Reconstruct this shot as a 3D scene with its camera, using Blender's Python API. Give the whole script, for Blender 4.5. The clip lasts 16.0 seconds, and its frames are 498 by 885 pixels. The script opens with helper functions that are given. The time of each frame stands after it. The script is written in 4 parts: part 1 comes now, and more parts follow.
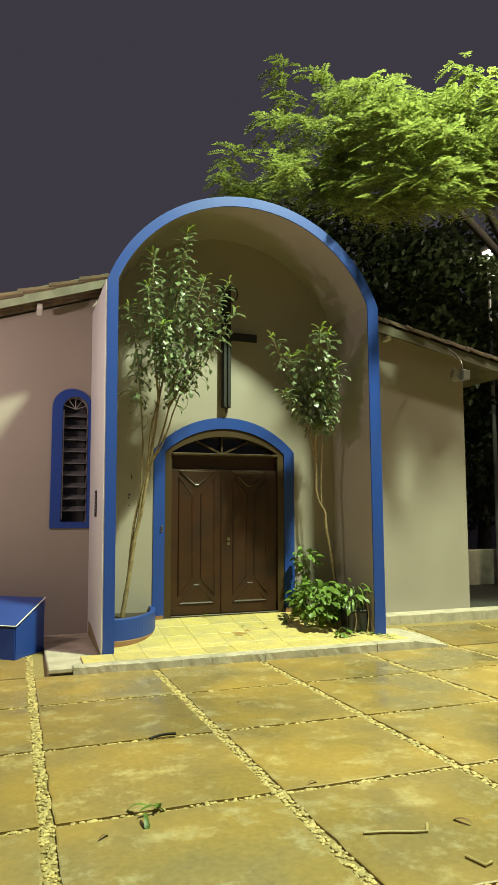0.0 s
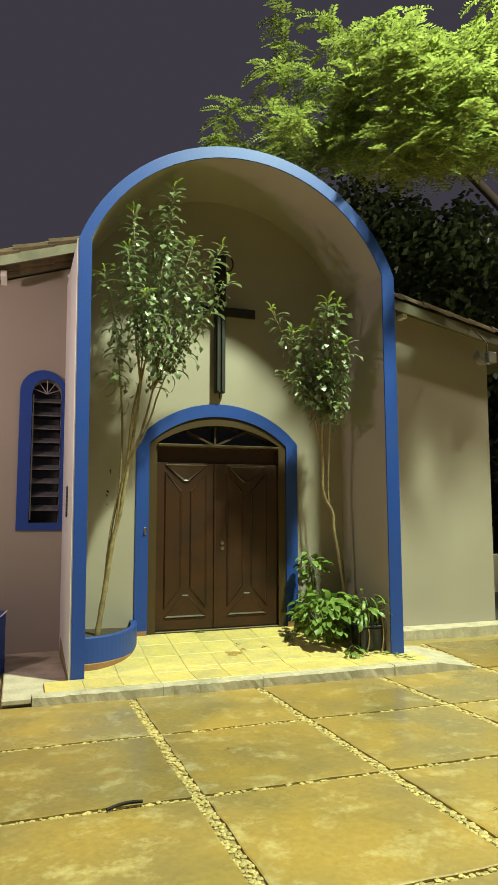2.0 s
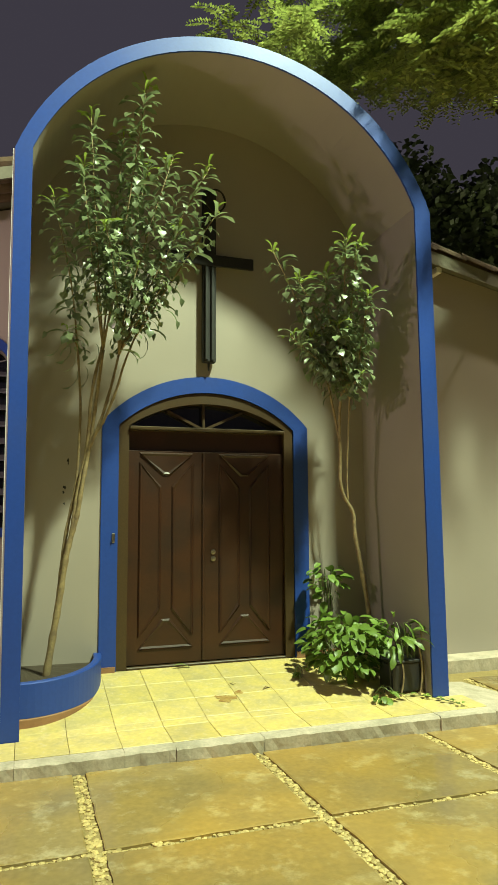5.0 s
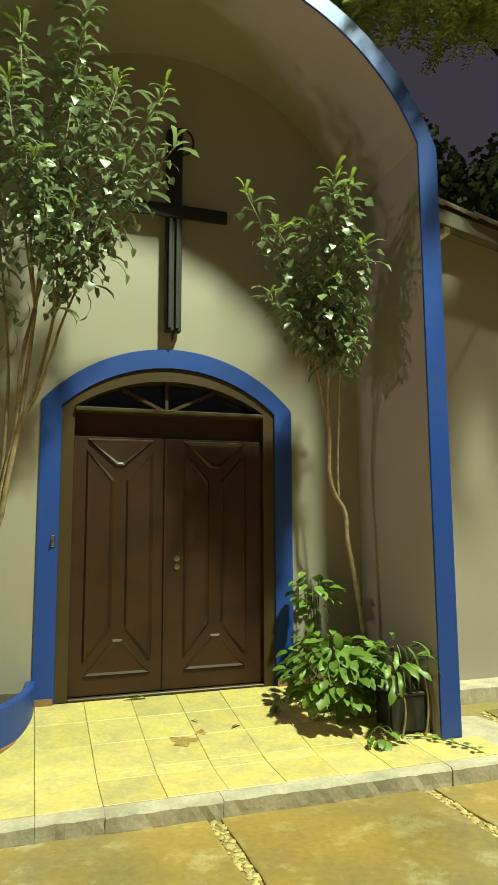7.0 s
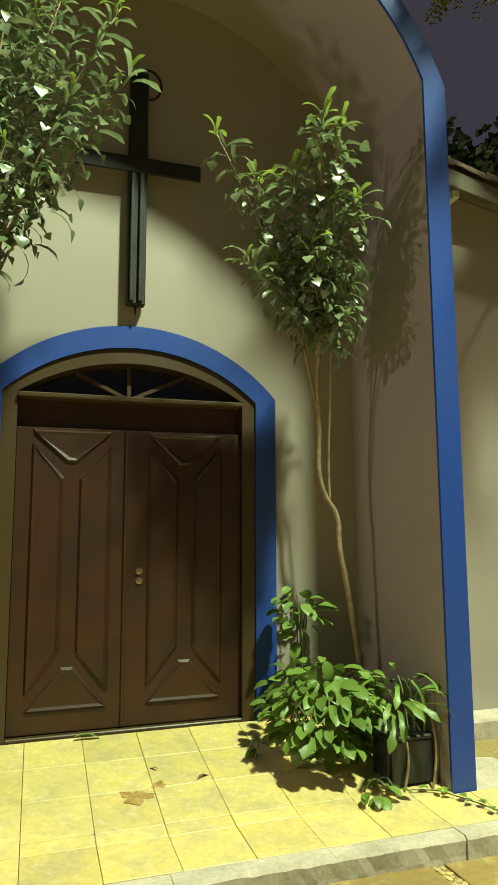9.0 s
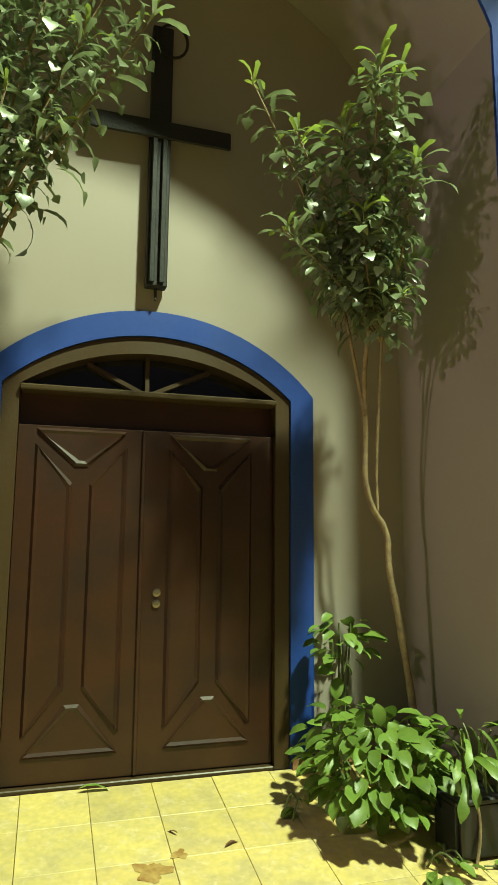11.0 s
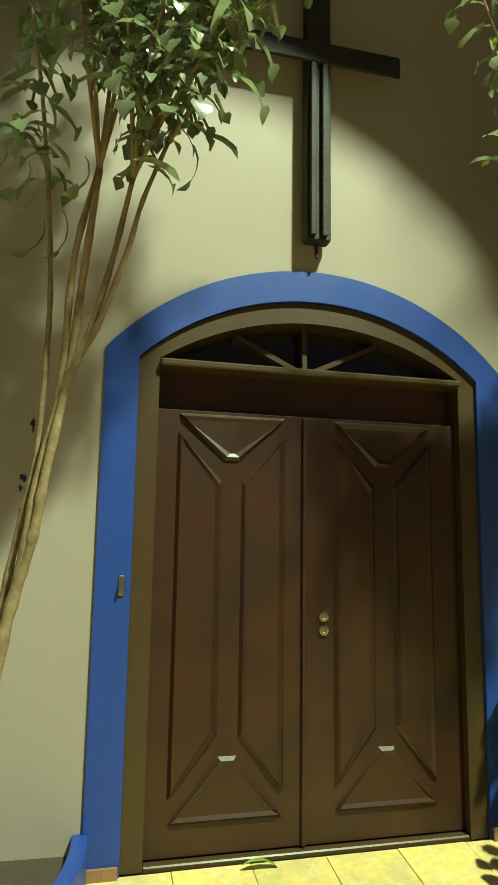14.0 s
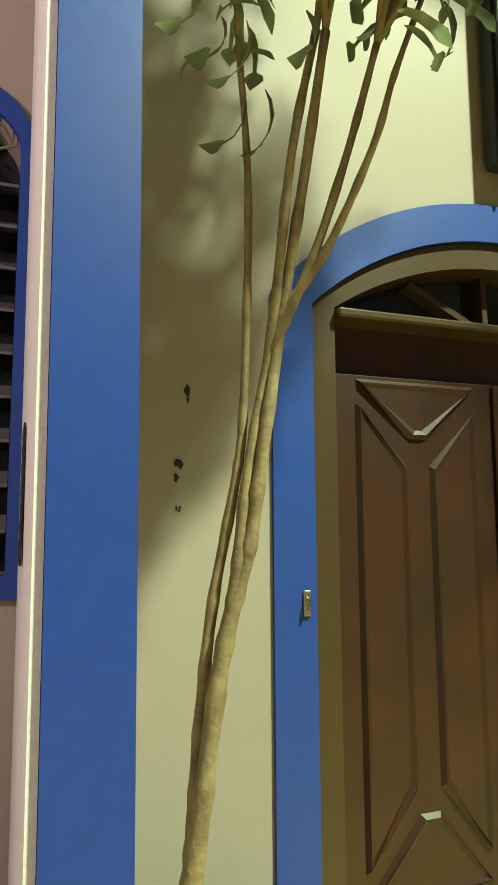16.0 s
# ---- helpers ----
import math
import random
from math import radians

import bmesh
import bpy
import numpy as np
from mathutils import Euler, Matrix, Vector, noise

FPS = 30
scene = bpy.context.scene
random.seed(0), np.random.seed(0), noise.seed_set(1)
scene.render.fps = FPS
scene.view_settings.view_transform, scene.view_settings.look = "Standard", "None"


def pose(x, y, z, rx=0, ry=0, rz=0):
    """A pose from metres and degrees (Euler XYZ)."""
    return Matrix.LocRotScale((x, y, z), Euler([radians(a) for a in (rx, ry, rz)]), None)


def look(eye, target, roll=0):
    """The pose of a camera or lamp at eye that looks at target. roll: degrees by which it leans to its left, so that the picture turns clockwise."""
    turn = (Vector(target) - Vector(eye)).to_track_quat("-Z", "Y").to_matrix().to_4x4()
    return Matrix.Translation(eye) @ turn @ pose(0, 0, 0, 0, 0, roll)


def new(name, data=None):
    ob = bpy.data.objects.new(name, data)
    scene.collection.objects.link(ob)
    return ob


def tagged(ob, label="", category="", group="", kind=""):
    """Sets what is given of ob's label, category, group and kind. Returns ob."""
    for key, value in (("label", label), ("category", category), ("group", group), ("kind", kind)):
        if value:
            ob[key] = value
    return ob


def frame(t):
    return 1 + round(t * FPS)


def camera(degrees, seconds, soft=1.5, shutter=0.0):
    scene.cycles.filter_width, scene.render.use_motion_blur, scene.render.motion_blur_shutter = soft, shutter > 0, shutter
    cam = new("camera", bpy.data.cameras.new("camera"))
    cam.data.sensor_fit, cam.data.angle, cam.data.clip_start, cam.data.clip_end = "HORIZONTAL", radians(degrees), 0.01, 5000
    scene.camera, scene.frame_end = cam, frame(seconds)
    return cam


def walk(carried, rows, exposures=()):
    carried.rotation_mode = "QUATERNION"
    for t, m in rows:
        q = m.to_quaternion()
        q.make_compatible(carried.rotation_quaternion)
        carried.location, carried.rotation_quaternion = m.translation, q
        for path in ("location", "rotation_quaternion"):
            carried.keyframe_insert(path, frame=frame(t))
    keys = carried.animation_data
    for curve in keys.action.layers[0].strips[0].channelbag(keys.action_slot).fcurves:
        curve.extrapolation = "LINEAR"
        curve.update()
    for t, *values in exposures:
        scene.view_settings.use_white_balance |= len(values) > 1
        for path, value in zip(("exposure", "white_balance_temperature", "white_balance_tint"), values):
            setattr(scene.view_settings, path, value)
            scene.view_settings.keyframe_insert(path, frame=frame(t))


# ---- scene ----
cam = camera(41.06, 16.0)
# seconds, eye x y z in metres, yaw, pitch and lean in degrees
ROWS = [
    (0, -2.954, -9.293, 1.784, -19.32, 5.54, -0.06),
    (0.5, -2.821, -9.024, 1.775, -19.06, 5.61, -0.04),
    (1, -2.677, -8.739, 1.764, -19.04, 5.57, 0.02),
    (1.5, -2.562, -8.442, 1.759, -19.10, 5.73, 0.05),
    (2, -2.480, -8.155, 1.745, -19.11, 5.74, 0.02),
    (2.5, -2.393, -7.868, 1.744, -19.09, 5.75, -0.00),
    (3, -2.283, -7.575, 1.754, -19.18, 5.63, -0.02),
    (3.5, -2.161, -7.277, 1.780, -19.17, 5.56, 0.01),
    (4, -2.058, -7.015, 1.769, -19.01, 5.63, -0.14),
    (6.5, -1.320, -5.717, 1.633, -17.90, 6.65, -0.17),
    (7, -1.165, -5.507, 1.629, -18.02, 6.76, -0.18),
    (7.5, -0.973, -5.347, 1.655, -17.80, 6.94, -0.11),
    (8, -0.858, -5.156, 1.651, -17.84, 6.81, -0.16),
    (10.5, -0.641, -4.266, 1.676, -17.18, 7.62, 0.32),
    (11, -0.670, -4.119, 1.673, -16.81, 8.00, 0.54),
    (11.5, -0.708, -3.983, 1.676, -16.59, 8.18, 0.47),
    (12, -0.771, -3.814, 1.685, -16.32, 8.57, 0.51),
    (12.5, -0.843, -3.629, 1.686, -15.81, 8.81, 0.52),
    (13, -0.933, -3.489, 1.694, -14.89, 8.64, 0.68),
    (13.5, -1.039, -3.350, 1.704, -13.94, 8.48, 0.85),
    (14, -1.176, -3.170, 1.699, -13.64, 8.26, 0.91),
    (14.5, -1.403, -2.894, 1.702, -15.23, 8.46, 0.62),
    (15, -1.650, -2.639, 1.703, -17.38, 8.21, 0.41),
    (15.5, -1.885, -2.405, 1.724, -19.38, 7.67, 0.20),
    (16, -1.988, -2.185, 1.755, -19.68, 7.00, -0.29),
]


def gaze(x, y, z, yaw, pitch, lean):
    a, b = radians(yaw), radians(pitch)
    eye = Vector((x, y, z))
    return look(eye, eye + Vector((-math.sin(a) * math.cos(b), math.cos(a) * math.cos(b), math.sin(b))), lean)


walk(cam, [(t, gaze(*r)) for t, *r in ROWS], exposures=[(0, 0.17), (4, 0.17), (8, 0.10), (12.5, 0.14), (14, 0.28), (15, 0.50), (16, 0.55)])

# ---- night sky and lamps ----
world = bpy.data.worlds.new("night")
world.use_nodes = True
scene.world = world
bg = world.node_tree.nodes["Background"]
bg.inputs["Color"].default_value = (0.041, 0.037, 0.049, 1)
bg.inputs["Strength"].default_value = 1.0


def lamp(name, kind, at, aim, energy, colour, radius, spread=160, blend=0.6):
    data = bpy.data.lights.new(name, kind)
    data.energy, data.color = energy, colour
    data.shadow_soft_size = radius
    if kind == "SPOT":
        data.spot_size, data.spot_blend = radians(spread), blend
    ob = new(name, data)
    ob.matrix_world = look(at, aim)
    return ob


# yellow-green street lamp high in front, white floodlight under the eave
lamp("street_light", "SPOT", (3.3, -6.0, 12.8), (0.3, -2.4, 0.5), 13800, (0.82, 1.0, 0.65), 0.36, 94, 0.35)
lamp("flood_light", "SPOT", (-4.9, -2.15, 3.55), (-0.6, -0.8, 2.6), 250, (1.0, 0.78, 0.75), 0.10, 150, 0.7)
# unseen stand-in for the garden lamp, moved well forward to brighten the crown
lamp("tree_light", "POINT", (7.0, -1.6, 8.4), (0, 0, 0), 1000, (1.0, 0.93, 0.66), 0.12)


# ---- materials ----
def mat(name, base, rough=0.6, metal=0.0, spots=None, scale=6.0, fine=90.0, bump=0.15, amount=0.5, detail=None, spec=0.5, island=0.0, objvar=0.0, coat=0.0, trans=0.0, wet=0.0, grain=0.15, scuff=None):
    """Procedural surface: base colour mottled at a large and a small scale, with matching relief."""
    m = bpy.data.materials.new(name)
    m.use_nodes = True
    nt = m.node_tree
    n, l = nt.nodes, nt.links
    b = n["Principled BSDF"]
    b.inputs["Roughness"].default_value, b.inputs["Metallic"].default_value = rough, metal
    b.inputs["Specular IOR Level"].default_value = spec
    b.inputs["Coat Weight"].default_value = coat
    co = n.new("ShaderNodeTexCoord")
    big = n.new("ShaderNodeTexNoise")
    big.inputs["Scale"].default_value, big.inputs["Detail"].default_value = scale, 5
    small = n.new("ShaderNodeTexNoise")
    small.inputs["Scale"].default_value, small.inputs["Detail"].default_value = fine, 6 if grain > 0.2 else 3
    l.new(co.outputs["Object"], big.inputs["Vector"])
    l.new(co.outputs["Object"], small.inputs["Vector"])
    ramp = n.new("ShaderNodeValToRGB")
    ramp.color_ramp.elements[0].position, ramp.color_ramp.elements[1].position = 0.38, 0.68
    l.new(big.outputs["Fac"], ramp.inputs["Fac"])
    mix = n.new("ShaderNodeMix")
    mix.data_type = "RGBA"
    other = spots or tuple(c * 0.8 for c in base)
    mix.inputs["A"].default_value, mix.inputs["B"].default_value = (*base, 1), (*other, 1)
    gain = n.new("ShaderNodeMath")
    gain.operation = "MULTIPLY"
    gain.inputs[1].default_value = amount
    l.new(ramp.outputs["Color"], gain.inputs[0])
    l.new(gain.outputs[0], mix.inputs["Factor"])
    hsv = n.new("ShaderNodeHueSaturation")
    l.new(mix.outputs["Result"], hsv.inputs["Color"])
    if scuff:
        # pale worn patches with broken edges
        sn = n.new("ShaderNodeTexNoise")
        sn.inputs["Scale"].default_value, sn.inputs["Detail"].default_value, sn.inputs["Roughness"].default_value = scale * 2.7, 9, 0.72
        l.new(co.outputs["Object"], sn.inputs["Vector"])
        sr = n.new("ShaderNodeMapRange")
        sr.inputs["From Min"].default_value, sr.inputs["From Max"].default_value, sr.inputs["To Max"].default_value = 0.53, 0.66, 0.75
        l.new(sn.outputs["Fac"], sr.inputs["Value"])
        sm = n.new("ShaderNodeMix")
        sm.data_type = "RGBA"
        sm.inputs["B"].default_value = (*scuff, 1)
        l.new(sr.outputs["Result"], sm.inputs["Factor"])
        l.new(mix.outputs["Result"], sm.inputs["A"])
        l.new(sm.outputs["Result"], hsv.inputs["Color"])
    val = n.new("ShaderNodeMapRange")
    val.inputs["To Min"].default_value, val.inputs["To Max"].default_value = 1 - grain, 1 + grain
    l.new(small.outputs["Fac"], val.inputs["Value"])
    last = val.outputs["Result"]
    if island or objvar:
        src = n.new("ShaderNodeNewGeometry").outputs["Random Per Island"] if island else n.new("ShaderNodeObjectInfo").outputs["Random"]
        v2 = n.new("ShaderNodeMapRange")
        amt = island or objvar
        v2.inputs["To Min"].default_value, v2.inputs["To Max"].default_value = 1 - amt, 1 + amt
        l.new(src, v2.inputs["Value"])
        mu = n.new("ShaderNodeMath")
        mu.operation = "MULTIPLY"
        l.new(last, mu.inputs[0])
        l.new(v2.outputs["Result"], mu.inputs[1])
        last = mu.outputs[0]
    l.new(last, hsv.inputs["Value"])
    l.new(hsv.outputs["Color"], b.inputs["Base Color"])
    rr = n.new("ShaderNodeMapRange")
    rr.inputs["To Min"].default_value, rr.inputs["To Max"].default_value = max(rough - 0.12, 0.03), min(rough + 0.12, 1)
    l.new(big.outputs["Fac"], rr.inputs["Value"])
    l.new(rr.outputs["Result"], b.inputs["Roughness"])
    if wet:
        # film of water in shallow hollows: smooth, the stone under it darker and greyed
        pool = n.new("ShaderNodeTexNoise")
        pool.inputs["Scale"].default_value, pool.inputs["Detail"].default_value = 0.6, 6
        off = n.new("ShaderNodeVectorMath")
        off.inputs[1].default_value = (3.7, 1.9, 0.0)
        l.new(co.outputs["Object"], off.inputs[0])
        l.new(off.outputs[0], pool.inputs["Vector"])
        film = n.new("ShaderNodeValToRGB")
        film.color_ramp.elements[0].position, film.color_ramp.elements[1].position = 0.47, 0.60
        l.new(pool.outputs["Fac"], film.inputs["Fac"])
        rm = n.new("ShaderNodeMix")
        rm.inputs["B"].default_value = 0.14
        l.new(film.outputs["Color"], rm.inputs["Factor"])
        l.new(rr.outputs["Result"], rm.inputs["A"])
        l.new(rm.outputs["Result"], b.inputs["Roughness"])
        dk = n.new("ShaderNodeMix")
        dk.data_type, dk.blend_type = "RGBA", "MULTIPLY"
        # blue above 1 paints the film's grey reflected sheen into the stone colour
        dk.inputs["B"].default_value = (0.84, 0.93, 1.25, 1)
        l.new(film.outputs["Color"], dk.inputs["Factor"])
        l.new(hsv.outputs["Color"], dk.inputs["A"])
        l.new(dk.outputs["Result"], b.inputs["Base Color"])
    if bump:
        add = n.new("ShaderNodeMath")
        add.inputs[1].default_value = 0.0
        l.new(small.outputs["Fac"], add.inputs[0])
        bp = n.new("ShaderNodeBump")
        bp.inputs["Strength"].default_value, bp.inputs["Distance"].default_value = bump, 0.01
        l.new(add.outputs[0], bp.inputs["Height"])
        l.new(bp.outputs["Normal"], b.inputs["Normal"])
    if trans:
        b.inputs["Transmission Weight"].default_value = 0.0
        b.inputs["Subsurface Weight"].default_value = 0.0
        out = n["Material Output"]
        tr = n.new("ShaderNodeBsdfTranslucent")
        l.new(hsv.outputs["Color"], tr.inputs["Color"])
        sh = n.new("ShaderNodeMixShader")
        sh.inputs["Fac"].default_value = trans
        l.new(b.outputs["BSDF"], sh.inputs[1])
        l.new(tr.outputs["BSDF"], sh.inputs[2])
        l.new(sh.outputs["Shader"], out.inputs["Surface"])
    return m


M = {
    "wall": mat("cream_wall_paint", (0.338, 0.290, 0.250), 0.7, scale=1.1, fine=150, amount=0.45, spots=(0.286, 0.246, 0.212), bump=0.04),
    "white": mat("white_paint", (0.74, 0.72, 0.70), 0.6, scale=3, amount=0.3, bump=0.15),
    "blue": mat("blue_gloss_paint", (0.014, 0.054, 0.30), 0.46, scale=2.2, fine=35, amount=0.5, spots=(0.012, 0.046, 0.25), bump=0.03),
    "wood": mat("brown_varnished_wood", (0.046, 0.0165, 0.0075), 0.40, scale=3.0, fine=40, amount=0.8, spots=(0.021, 0.009, 0.005), bump=0.06),
    "jamb": mat("olive_brown_painted_wood", (0.060, 0.035, 0.014), 0.42, scale=3.0, fine=60, amount=0.5, bump=0.1),
    "darkwood": mat("weathered_dark_wood", (0.014, 0.013, 0.013), 0.7, scale=5, fine=40, bump=0.4),
    "tile": mat("cream_floor_tile", (0.63, 0.485, 0.16), 0.42, scale=6.0, fine=30, amount=0.95, spots=(0.49, 0.39, 0.18), bump=0.06, objvar=0.08, grain=0.25, scuff=(0.66, 0.53, 0.32)),
    "grout": mat("grey_grout", (0.30, 0.24, 0.11), 0.9, bump=0.3),
    "concrete": mat("worn_concrete", (0.50, 0.42, 0.33), 0.8, scale=5, fine=45, amount=0.8, spots=(0.31, 0.27, 0.20), bump=0.25, grain=0.3),
    "slab": mat("ochre_stone_slab", (0.325, 0.203, 0.050), 0.5, scale=1.5, fine=26, amount=0.8, spots=(0.225, 0.155, 0.058), bump=0.14, objvar=0.22, wet=1.0, grain=0.26, scuff=(0.45, 0.34, 0.15)),
    "soil": mat("dark_soil", (0.05, 0.035, 0.022), 0.95, scale=20, bump=0.8),
    "pebble": mat("cream_pebbles", (0.48, 0.36, 0.14), 0.6, scale=10, bump=0.2, island=0.28),
    "earth": mat("dark_ground", (0.055, 0.050, 0.040), 0.9, scale=1.2, bump=0.5),
    "rooftile": mat("clay_roof_tile", (0.15, 0.10, 0.055), 0.85, scale=8, amount=0.7, spots=(0.08, 0.06, 0.045), bump=0.4, objvar=0.2),
    "terracotta": mat("terracotta_trim", (0.30, 0.15, 0.07), 0.7, scale=8, bump=0.3),
    "leaf": mat("glossy_green_leaf", (0.215, 0.265, 0.13), 0.36, spec=0.9, scale=14, fine=120, amount=0.5, spots=(0.11, 0.15, 0.07), bump=0.1, island=0.35, trans=0.36),
    "bigleaf": mat("broad_green_leaf", (0.17, 0.26, 0.045), 0.42, scale=14, fine=120, amount=0.5, spots=(0.07, 0.15, 0.02), bump=0.1, objvar=0.3, trans=0.22),
    "treeleaf": mat("fine_tree_leaf", (0.25, 0.28, 0.075), 0.42, scale=9, fine=60, amount=0.5, spots=(0.13, 0.20, 0.03), bump=0.0, island=0.5, trans=0.40),
    # tree leaf again, darkened so the colour itself holds the distant trees' shade
    "shadeleaf": mat("shaded_garden_leaf", (0.035, 0.050, 0.016), 0.5, scale=9, fine=60, amount=0.5, spots=(0.03, 0.045, 0.015), bump=0.0, island=0.5, trans=0.2),
    "bark": mat("pale_brown_bark", (0.29, 0.215, 0.105), 0.7, scale=16, fine=60, amount=0.8, spots=(0.15, 0.10, 0.06), bump=0.3, grain=0.3),
    "darkbark": mat("dark_bark", (0.020, 0.015, 0.011), 0.9, scale=6, fine=30, bump=0.8),
    "iron": mat("grey_painted_iron", (0.30, 0.28, 0.27), 0.45, metal=0.4, bump=0.05),
    "brass": mat("worn_steel_lock", (0.45, 0.42, 0.36), 0.3, metal=1.0, bump=0.05),
    "glass": mat("dark_window_glass", (0.012, 0.012, 0.016), 0.08, bump=0.0, spec=0.6),
    "mortar": mat("sandy_mortar", (0.28, 0.205, 0.075), 0.9, scale=12, fine=80, bump=0.5),
    "stain": mat("brown_stain", (0.30, 0.16, 0.045), 0.5, scale=16, fine=60, amount=0.95, spots=(0.46, 0.32, 0.10), bump=0.03, grain=0.3),
    "plaque": mat("glossy_blue_plate", (0.03, 0.07, 0.30), 0.12, scale=2, bump=0.02),
    "leafone": mat("glossy_green_single_leaf", (0.215, 0.265, 0.13), 0.36, spec=0.9, scale=14, fine=120, amount=0.5, spots=(0.11, 0.15, 0.07), bump=0.1, objvar=0.4, trans=0.36),
    "youngleaf": mat("fresh_yellow_green_leaf", (0.30, 0.40, 0.07), 0.28, spec=0.7, scale=14, fine=120, amount=0.5, spots=(0.18, 0.27, 0.04), bump=0.1, island=0.3, trans=0.3),
    "stalk": mat("green_stalk", (0.10, 0.13, 0.04), 0.6, scale=12, bump=0.2),
    "dryleaf": mat("dry_brown_leaf", (0.16, 0.08, 0.03), 0.7, scale=12, bump=0.2),
    "louvre": mat("smoky_louvre_glass", (0.15, 0.145, 0.15), 0.25, bump=0.03),
    # mottled dull grey for the verge boards and the roof board
    "fascia": mat("dull_grey_verge_paint", (0.17, 0.155, 0.11), 0.75, scale=4, fine=40, amount=0.8, spots=(0.10, 0.09, 0.065), bump=0.2),
    "plastic": mat("black_plastic_pot", (0.02, 0.02, 0.022), 0.4, bump=0.05),
}


glow = bpy.data.materials.new("lamp_glow")
glow.use_nodes = True
glow.node_tree.nodes["Principled BSDF"].inputs["Emission Color"].default_value = (1.0, 0.86, 0.80, 1)
glow.node_tree.nodes["Principled BSDF"].inputs["Emission Strength"].default_value = 60
M["glow"] = glow


# ---- building helpers ----
def part(name, bm, material, parent=None, label="", smooth=False):
    me = bpy.data.meshes.new(name)
    bm.normal_update()
    bm.to_mesh(me)
    bm.free()
    for m in material if isinstance(material, (list, tuple)) else [material]:
        me.materials.append(m)
    if smooth:
        for p in me.polygons:
            p.use_smooth = True
    ob = new(name, me)
    if parent is not None:
        ob.parent = parent
    if label:
        ob["label"] = label
    return ob


def empty(name, at, label, category, group="", kind=""):
    ob = new(name)
    ob.empty_display_size = 0.1
    ob.location = at
    return tagged(ob, label, category, group, kind)


def box(x0, x1, y0, y1, z0, z1, bevel=0.0, bm=None, seg=1):
    own = bm is None
    bm = bm or bmesh.new()
    vs = [bm.verts.new((x, y, z)) for x in (x0, x1) for y in (y0, y1) for z in (z0, z1)]
    fs = [bm.faces.new([vs[i] for i in q]) for q in ((0, 1, 3, 2), (4, 6, 7, 5), (0, 4, 5, 1), (2, 3, 7, 6), (0, 2, 6, 4), (1, 5, 7, 3))]
    if bevel:
        es = list({e for f in fs for e in f.edges})
        bmesh.ops.bevel(bm, geom=es, offset=bevel, segments=seg, affect="EDGES")
    return bm


def prism(outline, y0, y1, bm=None, bevel=0.0):
    """A flat outline in x and z, given thickness along y."""
    bm = bm or bmesh.new()
    a = [bm.verts.new((x, y0, z)) for x, z in outline]
    b = [bm.verts.new((x, y1, z)) for x, z in outline]
    n = len(a)
    fs = [bm.faces.new(a), bm.faces.new(b[::-1])]
    for i in range(n):
        fs.append(bm.faces.new((a[i], b[i], b[(i + 1) % n], a[(i + 1) % n])))
    bmesh.ops.recalc_face_normals(bm, faces=fs)
    if bevel:
        es = [e for e in fs[0].edges]
        bmesh.ops.bevel(bm, geom=es, offset=bevel, segments=2, affect="EDGES")
    return bm


def band(outer, inner, y0, y1, bm=None):
    """A strip between two open lines in x and z, given thickness along y."""
    bm = bm or bmesh.new()
    rows = [[bm.verts.new((x, y, z)) for x, z in line] for y, line in ((y0, outer), (y0, inner), (y1, inner), (y1, outer))]
    n = len(outer)
    fs = []
    for k in range(4):
        a, b = rows[k], rows[(k + 1) % 4]
        for i in range(n - 1):
            fs.append(bm.faces.new((a[i], a[i + 1], b[i + 1], b[i])))
    fs.append(bm.faces.new([r[0] for r in rows]))
    fs.append(bm.faces.new([r[-1] for r in rows][::-1]))
    bmesh.ops.recalc_face_normals(bm, faces=fs)
    return bm


def tube(points, radii, sides=8, bm=None, caps=True):
    """A round limb along points."""
    bm = bm or bmesh.new()
    pts = [Vector(p) for p in points]
    rings = []
    for i, p in enumerate(pts):
        d = (pts[min(i + 1, len(pts) - 1)] - pts[max(i - 1, 0)]).normalized()
        u = d.cross(Vector((0.31, 0.9, 0.12))).normalized()
        v = d.cross(u)
        r = radii[i] if isinstance(radii, (list, tuple)) else radii
        rings.append([bm.verts.new(p + (u * math.cos(2 * math.pi * k / sides) + v * math.sin(2 * math.pi * k / sides)) * r) for k in range(sides)])
    for a, b in zip(rings, rings[1:]):
        for k in range(sides):
            bm.faces.new((a[k], a[(k + 1) % sides], b[(k + 1) % sides], b[k]))
    if caps:
        bm.faces.new(rings[0][::-1])
        bm.faces.new(rings[-1])
    return bm


def curve(a, b, bend, n=6):
    a, b, bend = Vector(a), Vector(b), Vector(bend)
    return [a.lerp(b, i / n) + bend * math.sin(math.pi * i / n) for i in range(n + 1)]


def arc(cx, half, spring, rise, n=40, a0=None):
    """Points of a segmental arch from its left spring to its right one."""
    r = (half * half + rise * rise) / (2 * rise)
    cz = spring + rise - r
    a = math.atan2(spring - cz, half)
    return [(cx + r * math.cos(math.pi - a - (math.pi - 2 * a) * i / n), cz + r * math.sin(math.pi - a - (math.pi - 2 * a) * i / n)) for i in range(n + 1)]


def paving(x, y):
    """Height of the sloping forecourt."""
    return -0.032 * (min(max(y, -14), -1.6) + 3) + 0.035 * min(max(y + 1.6, 0), 2.1) - 0.006 * min(max(x, -8), 8)


def porch(y):
    """Height of the sloping porch floor."""
    return 0.241 + (0.067 - 0.241) * y / -1.18 if y > -1.18 else 0.067 + 0.012 * (y + 1.18)


